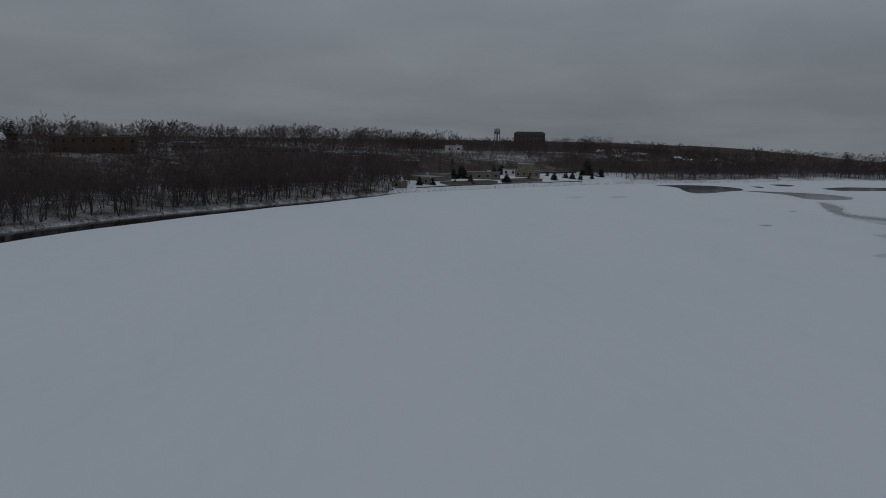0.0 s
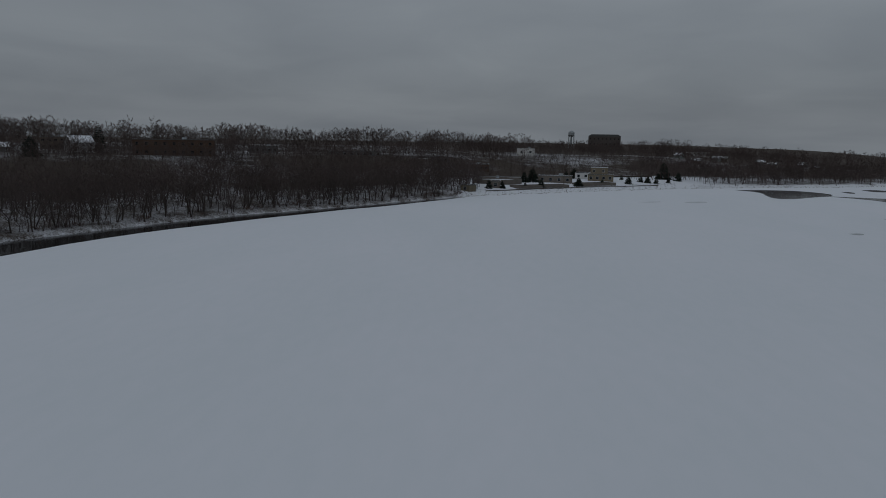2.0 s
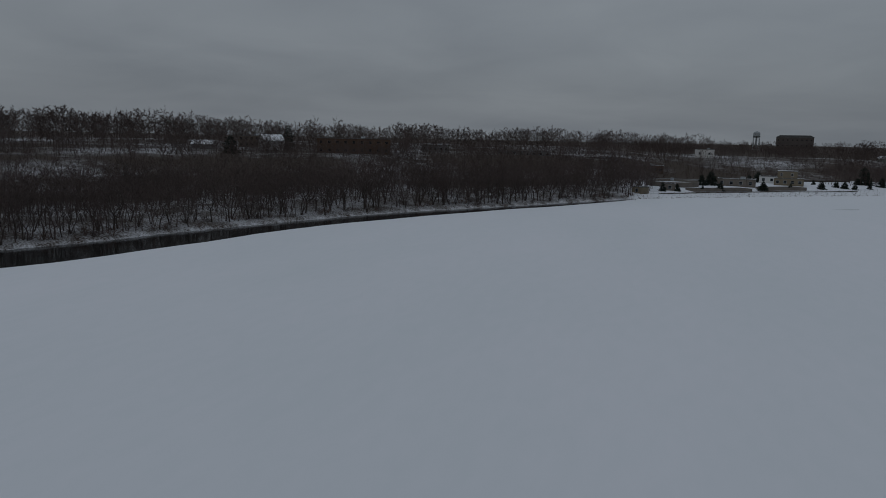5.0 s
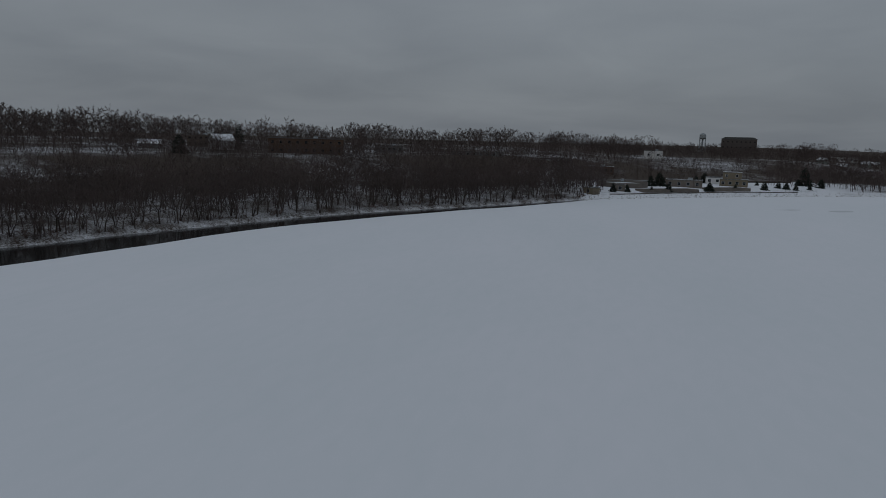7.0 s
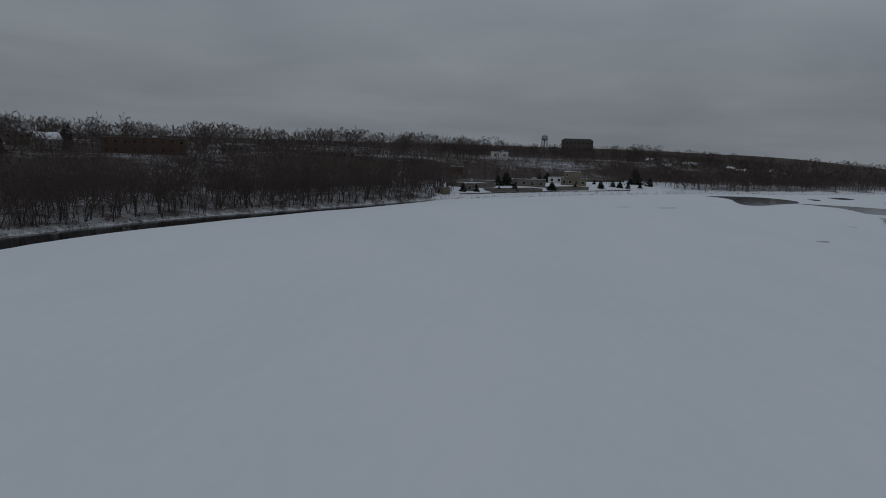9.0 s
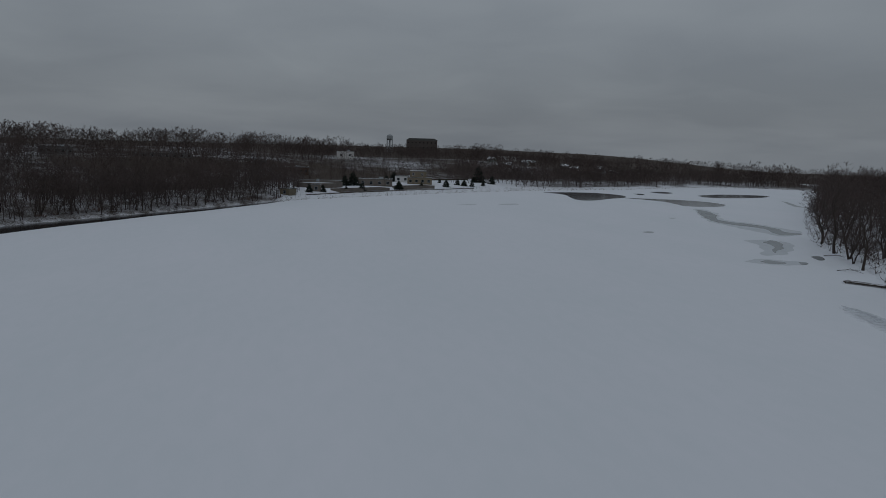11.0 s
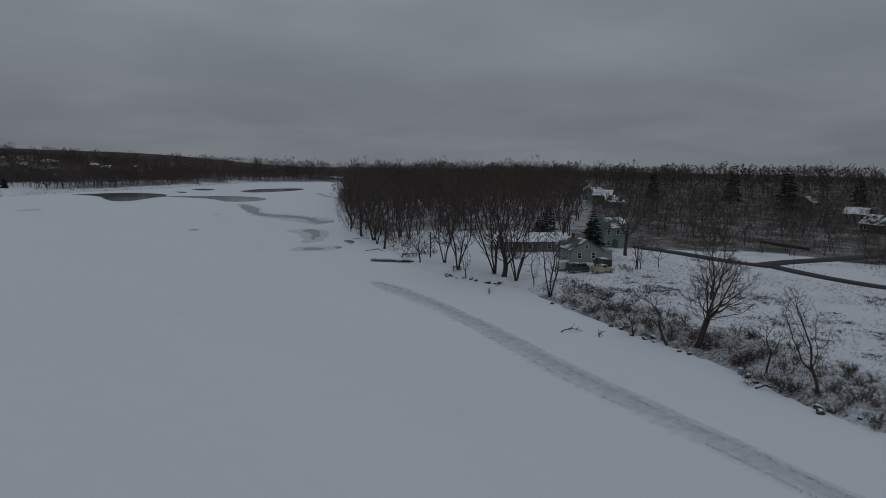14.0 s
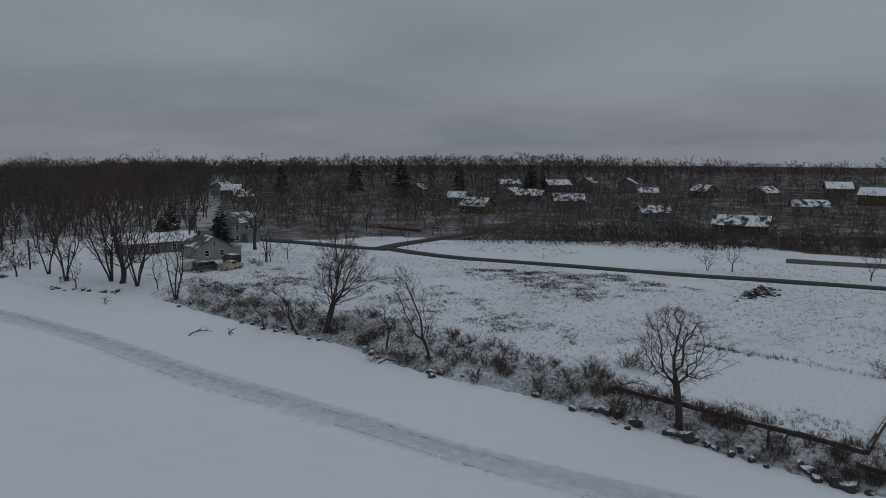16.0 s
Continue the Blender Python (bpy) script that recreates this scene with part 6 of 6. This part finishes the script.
def patches(rows, seed):
    """Clumped spots round the middles of the patches: x, y, half length, half width, count."""
    rng = np.random.default_rng(seed)
    out = []
    for x, y, a, b, n in rows:
        c = rng.normal(size=(max(6, n // 22), 2)) * (a, b)
        p = c[rng.integers(len(c), size=n)] + rng.normal(size=(n, 2)) * 0.75
        out.append(np.stack([x + 0.25 * p[:, 0] + p[:, 1], y + p[:, 0] - 0.1 * p[:, 1]], -1))
    return np.concatenate(out)


tufts("field_weeds", patches([(140, 25, 6, 1.6, 750), (132, 18, 7, 2.0, 800), (126, 13, 5, 1.8, 500), (139, 9, 5, 2.2, 420), (134, 2, 5, 2.0, 420), (119, 9, 4, 1.5, 300), (112, 34, 8, 3.0, 420), (100, 22, 6, 2.0, 320), (96, 8, 6, 2.0, 260),
      (120, 62, 9, 5.0, 800), (113, 72, 5, 3.0, 500), (124, 48, 7, 3.0, 350)], 43), 0.2, 0.55, M_TWIG, "brown weed patches in the snowy field", 3, 7, 0.045, 0.55)
line_ = np.stack([np.interp(np.linspace(0, 1, 150), (0, 0.4, 0.75, 1), c) for c in ((93.4, 91.1, 89, 84), (-7.3, -11.1, -16.9, -27))], -1)
tufts("lawn_edge_weeds", line_ + np.random.default_rng(46).normal(size=(150, 2)) * 0.35, 0.3, 0.8, M_TWIG, "dead stalks along the lawn's far edge", 7, 8, 0.03, 0.25)
tufts("verge_weeds", field_spots(60000, 44, 152, 215, -48, 60, lambda x, y, e: wobble(x, y, 8, 3) > 0.05)[:1800], 0.2, 0.7, M_DRY, "sparse dead weeds beyond the road", 4, 6, 0.035)
tufts("reeds", field_spots(60000, 45, 60, 92, -22, 4, lambda x, y, e: (e > 5.0) & (e < 7.5) & (wobble(x, y, 5, 4) > -0.3))[:420], 0.6, 1.2, M_DRY, "pale dead reeds above the low wall", 5, 9, 0.025, 0.12)
tufts("works_grass", np.stack([np.interp(np.linspace(0, 1, 900) ** 1.0, np.linspace(0, 1, len(WEST)), WEST[:, k]) for k in (0, 1)], -1)[450:] + np.random.default_rng(3).normal(size=(450, 2)) * 1.3,
      0.3, 0.9, M_DRY, "dead grass along the far waterline", 6, 9, 0.08)
